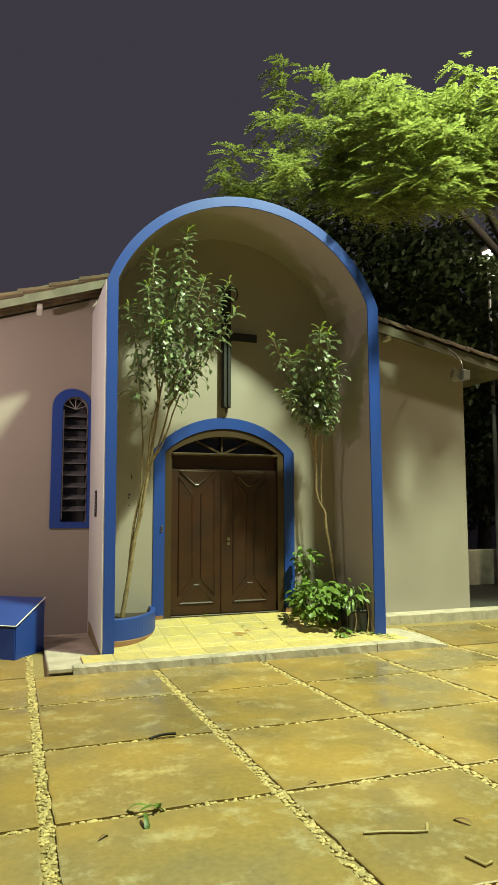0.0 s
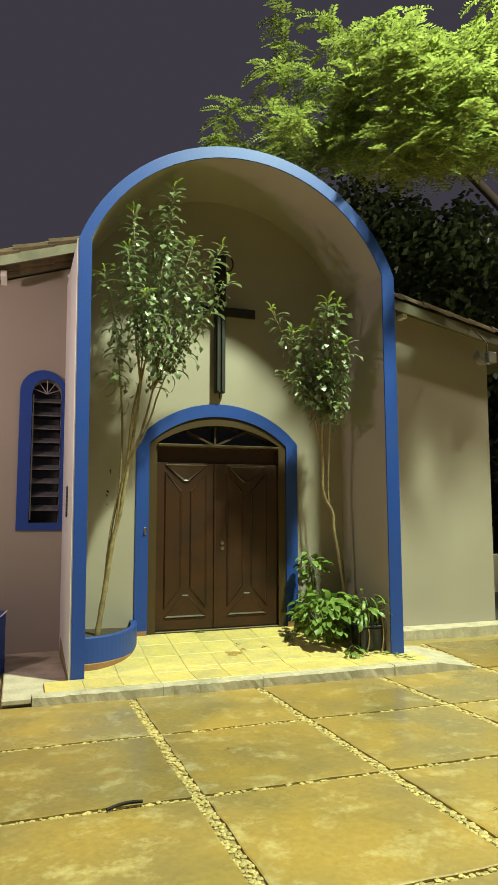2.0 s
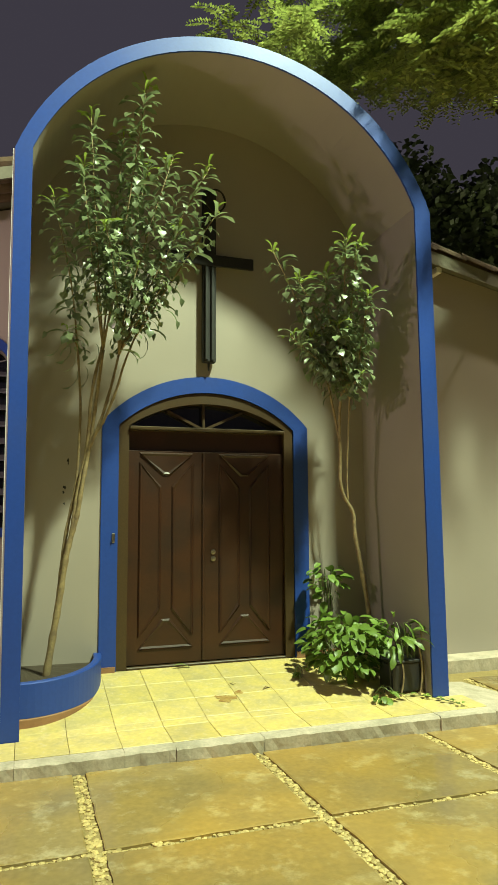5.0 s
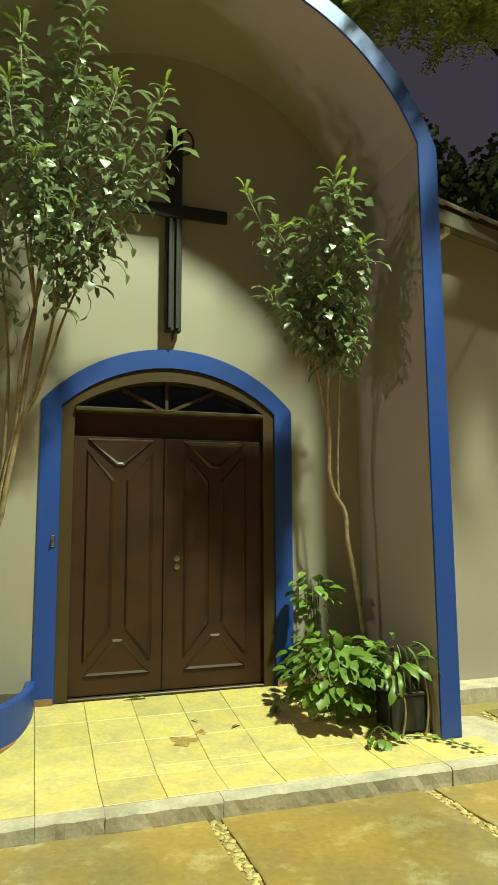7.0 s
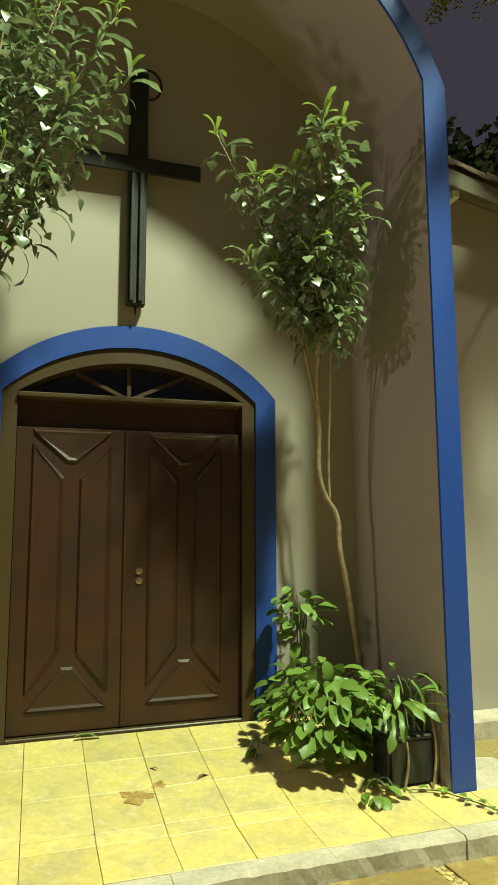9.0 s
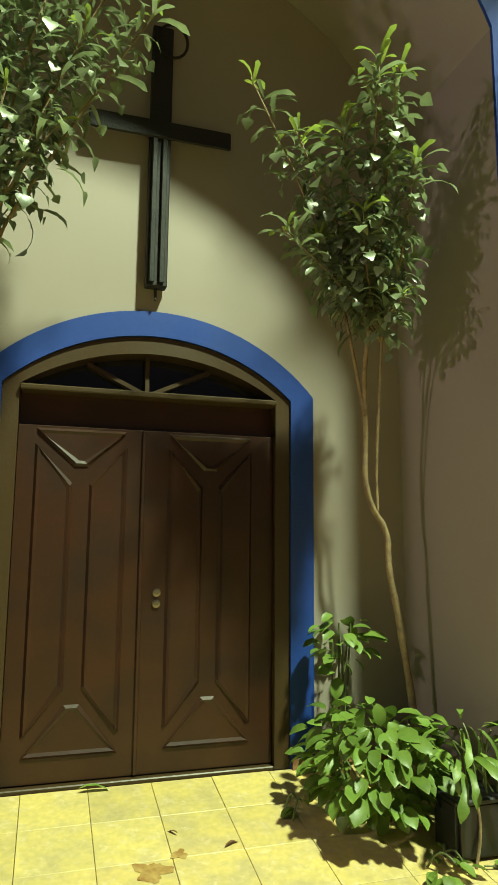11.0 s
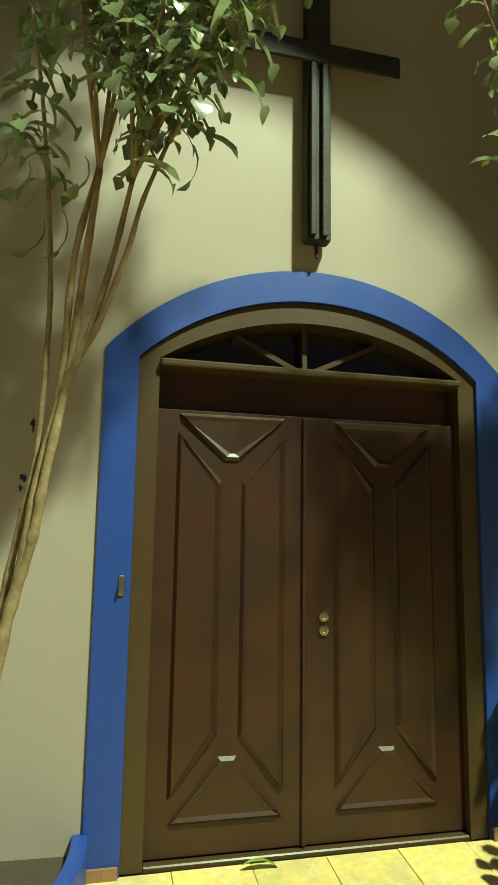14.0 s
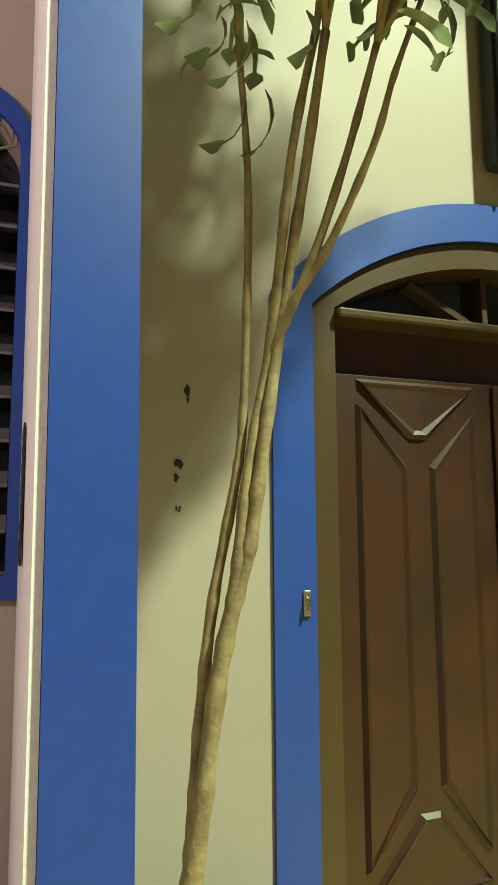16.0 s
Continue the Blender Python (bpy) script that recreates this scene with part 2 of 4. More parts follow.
# ---- ground ----
bm = bmesh.new()
xs = [-300, -60, -20, -8, 0, 8, 20, 60, 300]
ys = [-300, -60, -14, -3, -1.6, 0.5, 4, 20, 60, 300]
grid = [[bm.verts.new((x, y, paving(x, y) - 0.06)) for x in xs] for y in ys]
for j in range(len(ys) - 1):
    for i in range(len(xs) - 1):
        bm.faces.new((grid[j][i], grid[j][i + 1], grid[j + 1][i + 1], grid[j + 1][i]))
tagged(part("ground", bm, M["earth"]), "dark earth and mortar bed under the paving", "ground", kind="structure")

# ---- chapel walls ----
# portico: outer and inner faces at the foot, front plane, spring and rise of the arch
PLO, PLI, PRI, PRO = -1.929, -1.798, 1.70, 1.853
FRONT, SPRING, RISE = -1.18, 4.602, 1.315
BACK = 0.40                     # face of the wall west of the portico
DOOR_L, DOOR_R = -0.963, 0.865  # opening in the back wall of the portico

opening = [(DOOR_L, -0.1)] + arc(-0.049, 0.914, 2.57, 0.36, 38) + [(DOOR_R, -0.1)]
vault = [(PLI - 0.05, -0.1)] + arc((PLI + PRI) / 2, (PRI - PLI) / 2 + 0.05, SPRING + 0.02, RISE - 0.10, 38) + [(PRI + 0.05, -0.1)]
w = part("wall_front", band(vault, opening, 0.0, 0.30), M["wall"])
tagged(w, "cream painted plaster wall behind the portico with an arched doorway", "wall", kind="structure")
w = part("wall_east", prism([(PRO - 0.02, -0.1), (PRO - 0.08, 4.80), (4.22, 4.29), (4.22, -0.1)], 0.1, 0.35), M["wall"])
tagged(w, "cream painted plaster front wall beside the portico", "wall", kind="structure")

# wall with the arched window
WX0, WX1, WZ0, WSP = -2.50, -1.965, 1.50, 3.14
win = arc(-2.19, 0.17, 3.13, 0.17, 16)
wl = [(-2.36, 1.58)] + win + [(-2.02, 1.58)]
WTOP = lambda x: 4.72 + (x - PLO) * 0.322
WS = -2.58
bm = band([(WS, 1.58)] + [(WS + (PLO - WS) * i / (len(win) - 1), WTOP(WS + (PLO - WS) * i / (len(win) - 1))) for i in range(len(win))] + [(PLO, 1.58)], wl, 0.1, 0.35)
prism([(-9.0, 1.58), (WS, 1.58), (WS, WTOP(WS)), (-9.0, WTOP(-9.0))], 0.1, 0.35, bm=bm)
box(-9.0, PLO, 0.1, 0.35, -0.2, 1.58, bm=bm)
wall_west = part("wall_west", bm, M["wall"])
KW = 1.035
wall_west.matrix_world = Matrix.Translation((-2.6 * (1 - KW), BACK - 0.1, 1.755 * (1 - KW))) @ Matrix.Diagonal((KW, 1, KW, 1))
tagged(wall_west, "cream painted plaster front wall with an arched louvred window", "wall", kind="structure")
for nm, x0, x1, y0, y1, h in (("wall_side_west", -9.2, -9.0, 0.4, 9, 2.6), ("wall_side_east", 4.02, 4.22, 0.35, 9, 4.0), ("wall_rear", -9.2, 4.22, 9, 9.2, 2.3), ("wall_inner", -1.9, 1.8, 1.4, 1.6, 3.9)):
    tagged(part(nm, box(x0, x1, y0, y1, -0.2, h), M["wall"]), "plain plaster wall of the chapel", "wall", kind="structure")

# portico: side walls, vault, blue rim
lean = lambda line: [(x - 0.006 * z, z) for x, z in line]  # the whole hood leans a little west
outer = [(PLO, porch(FRONT) - 0.1)] + arc((PLO + PRO) / 2, (PRO - PLO) / 2, SPRING, RISE + 0.004) + [(PRO, porch(FRONT) - 0.1)]
inner = [(PLI, porch(FRONT) - 0.1)] + arc((PLI + PRI) / 2, (PRI - PLI) / 2, SPRING + 0.02, RISE - 0.14) + [(PRI, porch(FRONT) - 0.1)]
bm = band(lean(outer), lean(inner), FRONT + 0.021, BACK + 0.02)
tagged(part("portico_shell", bm, M["wall"]), "cream plaster side walls and vaulted hood of the entrance portico", "portico", kind="structure")
tagged(part("portico_side", prism(lean([(PLO - 0.018, -0.05), (PLO - 0.016, SPRING - 0.01), (PLO - 0.001, SPRING - 0.01), (PLO - 0.001, -0.05)]), FRONT + 0.012, BACK - 0.003), M["white"]), "white painted outer side of the portico", "portico", kind="structure")
grow = 0.012
ro = [(PLO, outer[0][1])] + arc((PLO + PRO + grow) / 2, (PRO + grow - PLO) / 2, SPRING, RISE + grow) + [(PRO + grow, outer[-1][1])]
ri = [(PLI + 0.002, outer[0][1])] + arc((PLI + PRI) / 2, (PRI - PLI) / 2 - 0.002, SPRING + 0.02, RISE - 0.142) + [(PRI - 0.002, outer[-1][1])]
tagged(part("arch_trim", band(lean(ro), lean(ri), FRONT, FRONT + 0.02), M["blue"]), "glossy blue painted rim round the front of the portico arch", "arch trim", kind="structure")

# ---- roofs ----
def roof(name, x0, z0, x1, z1, y0, dz):
    """A roof slope with its board, its dull grey fascia along the gable and the clay tiles on that edge."""
    y1, th = 9.4, 0.05
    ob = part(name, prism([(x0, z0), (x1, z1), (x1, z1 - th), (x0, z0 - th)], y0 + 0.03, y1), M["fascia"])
    tagged(ob, "clay tiled gable roof with dull grey painted verge boards", "roof", kind="structure")
    part("fascia", prism([(x0, z0 - 0.002), (x1, z1 - 0.002), (x1, z1 - dz), (x0, z0 - dz)], y0, y0 + 0.028), M["fascia"], ob, "dull grey verge board")
    length = math.hypot(x1 - x0, z1 - z0)
    turn = math.atan2(z1 - z0, x1 - x0)
    bm = bmesh.new()
    n, step = 8, 0.40
    ra, rb, tl = 0.10, 0.085, 0.46
    rings = []
    for r, x, lift in ((ra, 0.0, 0.0), (rb, tl, 0.035), (rb - 0.014, tl, 0.035), (ra - 0.014, 0.0, 0.0)):
        rings.append([bm.verts.new((x, math.cos(math.pi * k / n) * r, math.sin(math.pi * k / n) * r + lift)) for k in range(n + 1)])
    for a, c in zip(rings, rings[1:] + rings[:1]):
        for k in range(n):
            bm.faces.new((a[k], a[k + 1], c[k + 1], c[k]))
    bmesh.ops.recalc_face_normals(bm, faces=bm.faces)
    me = bpy.data.meshes.new("roof_tile")
    bm.to_mesh(me)
    bm.free()
    me.materials.append(M["rooftile"])
    rng = random.Random(5)
    for row in range(4):
        y = y0 + 0.06 + row * 0.2
        for k in range(min(int(length / step), 14)):
            s = (k + 1) * step
            px, pz = x0 + (x1 - x0) * s / length, z0 + (z1 - z0) * s / length
            t = new("roof_tile", me)
            t.parent = ob
            t.matrix_basis = Matrix.Translation((px, y + rng.uniform(-0.006, 0.006), pz + 0.012)) @ Matrix.Rotation(-turn, 4, "Y") @ Matrix.Rotation(math.pi, 4, "Z") @ Matrix.Rotation(rng.uniform(-0.02, 0.02), 4, "X")
    return ob


roof("roof_west", -1.87, 4.91, -9.6, 2.43, -0.50, 0.19)
roof("roof_east", 1.82, 4.86, 5.2, 4.13, -0.15, 0.15)


def bracket(x, y, z):
    """Small white block end of a purlin under the verge."""
    ob = part("purlin_end", box(-0.035, 0.035, -0.05, 0.30, -0.035, 0.035, 0.006), M["white"])
    ob.location = (x, y, z)
    tagged(ob, "small white painted purlin end under the verge", "purlin", "purlin ends", "structure")


for x, y, z in ((2.70, -0.02, 4.52), (-2.72, -0.14, 4.46)):
    bracket(x, y, z)

# ---- porch floor, step and ledge ----
bm = bmesh.new()
prof = [(0.29, porch(0.0) - 0.012), (0.0, porch(0.0) - 0.012), (-1.18, porch(-1.18) - 0.012), (-1.56, porch(-1.56) - 0.012), (-1.56, -0.2), (0.29, -0.2)]
a = [bm.verts.new((-1.95, y, z)) for y, z in prof]
b = [bm.verts.new((1.86, y, z)) for y, z in prof]
bm.faces.new(a), bm.faces.new(b[::-1])
for i in range(len(prof)):
    bm.faces.new((a[i], b[i], b[(i + 1) % len(prof)], a[(i + 1) % len(prof)]))
bmesh.ops.recalc_face_normals(bm, faces=bm.faces)
floor = tagged(part("porch_floor", bm, M["grout"]), "porch floor of cream tiles sloping gently towards the step", "floor", kind="structure")


def rough_bar(name, x0, x1, y0, y1, z0, z1, material, cell=0.05, jitter=0.006, seed=1):
    """A long block of worn concrete with an uneven upper edge."""
    bm = bmesh.new()
    n = max(int((x1 - x0) / cell), 2)
    rng = random.Random(seed)
    rings = []
    for i in range(n + 1):
        x = x0 + (x1 - x0) * i / n
        j = [rng.uniform(-jitter, jitter) for _ in range(6)]
        c = 0.012 + abs(j[5])
        rings.append([bm.verts.new(p) for p in ((x, y1, z0), (x, y1, z1), (x, y0 + c, z1 + j[1] * 0.3), (x, y0 + j[2] * 0.5, z1 - c), (x, y0 + j[3] * 0.7, (z0 + z1) / 2), (x, y0 + j[4], z0))])
    for a, b in zip(rings, rings[1:]):
        for k in range(6):
            bm.faces.new((a[k], b[k], b[(k + 1) % 6], a[(k + 1) % 6]))
    bm.faces.new(rings[0]), bm.faces.new(rings[-1][::-1])
    bmesh.ops.recalc_face_normals(bm, faces=bm.faces)
    return part(name, bm, material)


KX = [-2.30] + [-1.822, -1.096, -0.733, -0.07, 0.72, 1.45, 1.99]
for k, (x0, x1) in enumerate(zip(KX, KX[1:])):
    tagged(rough_bar("kerb", x0 + 0.001, x1 - 0.001, -1.662 + 0.004 * (k % 3), -1.545, -0.12, porch(-1.6) - 0.002 - 0.002 * (k % 2), M["concrete"], jitter=0.008, seed=k), "worn pale concrete kerb stone along the porch edge", "kerb", "kerb stones", "structure")
tagged(part("porch_side", box(-2.56, PLO - 0.02, -1.60, BACK - 0.004, -0.14, 0.045, 0.01), M["concrete"]), "worn concrete apron beside the portico", "apron", kind="structure")
tagged(part("apron_edge", box(-2.56, -2.305, -1.655, -1.602, 0.0, 0.045, 0.006), M["concrete"]), "thin overhanging edge of the broken apron", "apron", kind="structure")
bm = bmesh.new()
# wedge of concrete running down to the paving
top = [(1.992, -1.66, 0.052), (2.55, -1.60, -0.05), (2.62, -0.9, -0.035), (2.45, -0.55, -0.005), (1.88, -0.50, 0.03), (1.88, -1.535, 0.054), (1.992, -1.535, 0.054)]
up_ring = [bm.verts.new(p) for p in top]
lo_ring = [bm.verts.new((x, y, -0.2)) for x, y, _ in top]
bm.faces.new(up_ring)
for i in range(len(top)):
    j = (i + 1) % len(top)
    bm.faces.new((lo_ring[i], lo_ring[j], up_ring[j], up_ring[i]))
bmesh.ops.recalc_face_normals(bm, faces=bm.faces)
tagged(part("side_strip", bm, M["concrete"]), "worn concrete strip beside the portico", "apron", kind="structure")
tagged(rough_bar("ledge", 1.885, 7.5, -0.16, 0.098, -0.2, 0.12, M["concrete"], seed=7), "low concrete ledge at the foot of the wall", "ledge", kind="structure")

# ---- blue door surround, door frame, double door ----
HD = porch(0.0)
so = [(-1.121, HD - 0.02)] + arc(-0.05, 1.071, 2.60, 0.49, 38) + [(1.021, HD - 0.02)]
si = [(DOOR_L + 0.004, HD - 0.02)] + arc(-0.049, 0.910, 2.57, 0.358, 38) + [(DOOR_R - 0.004, HD - 0.02)]
tagged(part("door_surround", band(so, si, -0.014, 0.03), M["blue"]), "blue painted band round the arched doorway", "door surround", kind="structure")

door = empty("door_1", (0, 0, 0), "closed brown wooden double door under an arched fanlight", "door", kind="structure")
JW = 0.105
fo = [(DOOR_L + 0.006, HD)] + arc(-0.049, 0.908, 2.57, 0.354, 38) + [(DOOR_R - 0.006, HD)]
fi = [(DOOR_L + JW, HD)] + arc(-0.049, 0.914 - JW, 2.57, 0.245, 38) + [(DOOR_R - JW, HD)]
part("door_frame", band(fo, fi, 0.006, 0.20), M["jamb"], door, "olive brown painted frame")
part("transom_rail", box(-0.858, 0.760, -0.03, 0.16, 2.530, 2.564, 0.008), M["jamb"], door, "olive brown ledge over the leaves")
part("lintel", box(-0.858, 0.760, 0.110, 0.20, 2.33, 2.530), M["wood"], door, "dark recessed head board")
part("threshold", box(-0.858, 0.760, 0.01, 0.20, HD - 0.01, HD + 0.018, 0.006), M["jamb"], door, "worn dark wooden threshold")
fan = part("fanlight", prism([(-0.855, 2.566)] + arc(-0.049, 0.809, 2.57, 0.243, 20) + [(0.757, 2.566)], 0.165, 0.175), M["glass"], door, "dark fanlight pane")
for tx, tz in ((-0.42, 2.72), (-0.09, 2.80), (0.28, 2.73)):
    d = Vector((tx + 0.085, 0, tz - 2.56)).normalized()
    s = Vector((d.z, 0, -d.x)) * 0.013
    p0, p1 = Vector((-0.085, 0, 2.56)), Vector((tx, 0, tz)) + d * 0.05
    part("fan_bar", prism([(p0 - s).xz[:], (p1 - s).xz[:], (p1 + s).xz[:], (p0 + s).xz[:]], 0.095, 0.164), M["jamb"], door)


def leaf_of_door(x0, x1, sign):
    """One leaf with two trapezoid and two long chamfered raised panels."""
    zb, zt = HD + 0.026, 2.328
    leaf = part("leaf", box(x0, x1, 0.055, 0.095, zb, zt, 0.003), M["wood"], door)
    c = (x0 + x1) / 2
    hw = 0.272
    top = [(c - hw, 2.312), (c + hw, 2.312), (c + 0.045, 2.085), (c - 0.045, 2.085)]
    low = [(c - hw, 0.405), (c - 0.045, 0.69), (c + 0.045, 0.69), (c + hw, 0.405)]
    for name, pts in (("panel", top), ("panel", low),
                      ("panel", [(c - hw - 0.005, 2.215), (c - 0.05, 1.98), (c - 0.05, 0.775), (c - hw - 0.005, 0.52)]),
                      ("panel", [(c + hw + 0.005, 2.215), (c + hw + 0.005, 0.52), (c + 0.05, 0.775), (c + 0.05, 1.98)])):
        # moulding round a sunk field
        cx = sum(p[0] for p in pts) / 4
        cz = sum(p[1] for p in pts) / 4
        inset = lambda k: [(cx + (x - cx) * (1 - k / max(abs(x - cx), 0.05)), cz + (z - cz) * (1 - k / max(abs(z - cz), 0.05))) for x, z in pts]
        i1, i2 = inset(0.016), inset(0.034)
        bm = bmesh.new()
        loops = [[bm.verts.new((x, y, z)) for x, z in loop] for y, loop in ((0.0545, pts), (0.037, i1), (0.046, i2))]
        for a, b in zip(loops, loops[1:]):
            for k in range(4):
                bm.faces.new((a[k], a[(k + 1) % 4], b[(k + 1) % 4], b[k]))
        bm.faces.new(loops[-1])
        bmesh.ops.recalc_face_normals(bm, faces=bm.faces)
        part(name, bm, M["wood"], leaf)
    return leaf


leaf_of_door(-0.856, -0.099, 1)
right_leaf = leaf_of_door(-0.091, 0.758, -1)
part("cover_strip", box(-0.112, -0.088, 0.038, 0.0545, HD + 0.03, 2.32, 0.004), M["wood"], right_leaf, "narrow cover strip at the meeting edge")


def disc(at, r, depth, hole=0.0):
    bm = bmesh.new()
    n = 20
    rings = [[bm.verts.new((at[0] + math.cos(2 * math.pi * k / n) * q, at[1] - d, at[2] + math.sin(2 * math.pi * k / n) * q)) for k in range(n)]
             for q, d in ((r, 0), (r * 0.94, depth), (r * 0.45, depth * 1.15), (r * 0.35, depth * 0.5))]
    for a, b in zip(rings, rings[1:]):
        for k in range(n):
            bm.faces.new((a[k], a[(k + 1) % n], b[(k + 1) % n], b[k]))
    bm.faces.new(rings[-1])
    bmesh.ops.recalc_face_normals(bm, faces=bm.faces)
    return bm


for z in (1.322, 1.255):
    part("lock_rosette", disc((0.003, 0.0545, z), 0.026, 0.010), M["brass"], right_leaf, "round worn metal lock plate")

hasp = empty("hasp", (-1.0, -0.016, 1.48), "small rusty metal hasp screwed to the blue door surround", "hasp")
hp = part("plate", box(-0.014, 0.014, -0.008, 0.0, -0.045, 0.045, 0.004), M["brass"], hasp)
part("staple", tube([(-0.004, -0.006, 0.02), (-0.004, -0.028, 0.015), (-0.004, -0.028, -0.015), (-0.004, -0.006, -0.02)], 0.004, 6), M["brass"], hp)
# crumbled spots in the plaster behind the tall shrub
for x, z, r in ((-1.435, 2.19, 0.026), (-1.455, 1.93, 0.030), (-1.46, 1.80, 0.012)):
    bm = bmesh.new()
    rng = random.Random(int(z * 100))
    for _ in range(4):
        px, pz = x + rng.uniform(-0.6, 0.6) * r, z + rng.uniform(-1.1, 1.1) * r
        ring = [(px + math.cos(k * 0.6283) * r * rng.uniform(0.12, 0.42), pz + math.sin(k * 0.6283) * r * rng.uniform(0.2, 0.75)) for k in range(10)]
        prism(ring, -0.003 - 0.001 * rng.random(), 0.004, bm=bm)
    tagged(part("paint_chip", bm, M["darkwood"]), "dark chip where plaster has come off the wall", "chip", "wall chips", "structure")

# ---- cross ----
cross = empty("cross", (-0.075, -0.06, 3.2), "dark weathered wooden cross hung on the wall above the door", "cross")
upright = part("upright", box(-0.068, 0.068, -0.035, 0.04, 0.03, 1.85, 0.008), M["darkwood"], cross)
part("crossbeam", box(-0.46, 0.47, -0.055, -0.0355, 1.03, 1.155, 0.008), M["darkwood"], cross)
for x in (-0.035, 0.028):
    part("batten", box(x - 0.016, x + 0.016, -0.060, -0.0355, 0.05, 1.026, 0.004), M["darkwood"], upright)
part("peg", tube([(0, 0.01, 0.04), (0, 0.0, -0.05)], [0.012, 0.008], 6), M["darkwood"], cross)
part("wall_plug", box(-0.05, 0.05, 0.03, 0.058, 0.9, 1.4), M["darkwood"], cross)
wr = [(0.10 * math.cos(a) + 0.06, -0.05, 1.74 + 0.12 * math.sin(a)) for a in [k * 2 * math.pi / 18 for k in range(19)]]
part("wreath", tube(wr, 0.010, 6), M["darkbark"], cross, "thin twig ring at the head")

# ---- arched window ----
window = empty("window_1", (0, 0, 0), "arched blue framed window with tilted glass louvres", "window", kind="structure")
fo = [(WX0, WZ0)] + arc(-2.232, 0.268, WSP, 0.268, 20) + [(WX1, WZ0)]
fi = [(-2.36, WZ0)] + arc(-2.19, 0.17, 3.13, 0.17, 20) + [(-2.02, WZ0)]
bm = band(fo, fi, 0.07, 0.16)
box(-2.36, -2.02, 0.071, 0.16, 1.50, 1.585, bm=bm)
part("window_frame", bm, M["blue"], window, "blue painted surround")
part("pane", prism([(-2.36, 1.585)] + arc(-2.19, 0.17, 3.13, 0.17, 12) + [(-2.02, 1.585)], 0.30, 0.31), M["glass"], window, "dark glass")
for k in range(9):
    z = 1.74 + k * 0.162
    bm = bmesh.new()
    vs = [bm.verts.new(p) for p in ((-2.357, 0.14, z), (-2.023, 0.14, z), (-2.023, 0.25, z + 0.055), (-2.357, 0.25, z + 0.055), (-2.357, 0.14, z - 0.012), (-2.023, 0.14, z - 0.012), (-2.023, 0.25, z + 0.045), (-2.357, 0.25, z + 0.045))]
    for q in ((0, 1, 2, 3), (7, 6, 5, 4), (0, 4, 5, 1), (1, 5, 6, 2), (2, 6, 7, 3), (3, 7, 4, 0)):
        bm.faces.new([vs[i] for i in q])
    part("louvre", bm, M["louvre"], window, "thin smoky louvre blade")
part("lever_bar", box(-2.352, -2.337, 0.115, 0.13, 1.62, 3.12), M["iron"], window, "pale upright lever bar")
for a in (20, 55, 90, 125, 160):
    d = Vector((math.cos(radians(a)), 0, math.sin(radians(a))))
    part("fan_rib", tube([Vector((-2.19, 0.13, 3.13)), Vector((-2.19, 0.13, 3.13)) + d * 0.165], 0.006, 6), M["iron"], window)

window.matrix_world = wall_west.matrix_world

# ---- notice plate on the side of the portico ----
plate = empty("notice_plate", (PLO - 0.031, -0.42, 1.83), "small dark notice plate fixed to the pale portico side", "plate")
backing = part("backing", box(-0.005, 0.0, -0.10, 0.10, -0.17, 0.17, 0.001), M["darkwood"], plate)
for k in range(6):
    part("text_bar", box(-0.0065, -0.0055, -0.075, 0.075 - 0.02 * (k % 3), 0.115 - k * 0.045, 0.13 - k * 0.045), M["iron"], backing)

# ---- blue lectern box ----
lectern = empty("lectern_box", (-2.90, -0.86, 0.0), "squat blue painted box with a sloping glossy top on the ground", "box")
lectern.rotation_euler = (0, 0, radians(-34))
E0 = paving(-3, -0.6) - 0.02
bm = bmesh.new()
prof = [(0.0, E0), (0.0, 0.375), (0.62, 0.63), (0.62, E0)]
a = [bm.verts.new((-1.0, y, z)) for y, z in prof]
b = [bm.verts.new((0.0, y, z)) for y, z in prof]
bm.faces.new(a), bm.faces.new(b[::-1])
for i in range(4):
    bm.faces.new((a[i], b[i], b[(i + 1) % 4], a[(i + 1) % 4]))
bmesh.ops.recalc_face_normals(bm, faces=bm.faces)
bmesh.ops.bevel(bm, geom=list(bm.edges), offset=0.012, segments=2, affect="EDGES")
part("body", bm, M["blue"], lectern)
sl = math.atan2(0.255, 0.62)
top = part("top_plate", box(-1.01, 0.015, -0.01, 0.665, 0.0, 0.014, 0.003), M["plaque"], lectern, "glossy blue sloping plate")
top.matrix_basis = Matrix.Translation((0, -0.003, 0.383)) @ Matrix.Rotation(sl, 4, "X")
for x0, x1, y0, y1 in ((0.005, 0.020, -0.012, 0.667), (-1.01, 0.004, -0.016, -0.004)):
    part("edge_strip", box(x0, x1, y0, y1, 0.0145, 0.020), M["white"], top, "pale edge strip")

# ---- floodlight under the verge ----
flood = empty("flood_lamp", (3.74, -0.55, 4.05), "old round floodlight with a square visor hung under the verge", "lamp")
bm = bmesh.new()
n = 20
rings = [[bm.verts.new((math.cos(2 * math.pi * k / n) * r, y, math.sin(2 * math.pi * k / n) * r)) for k in range(n)] for r, y in ((0.03, 0.14), (0.08, 0.10), (0.125, 0.0), (0.130, -0.01), (0.12, 0.0), (0.07, 0.09))]
for a, b in zip(rings, rings[1:]):
    for k in range(n):
        bm.faces.new((a[k], a[(k + 1) % n], b[(k + 1) % n], b[k]))
bm.faces.new(rings[0]), bm.faces.new(rings[-1])
bmesh.ops.recalc_face_normals(bm, faces=bm.faces)
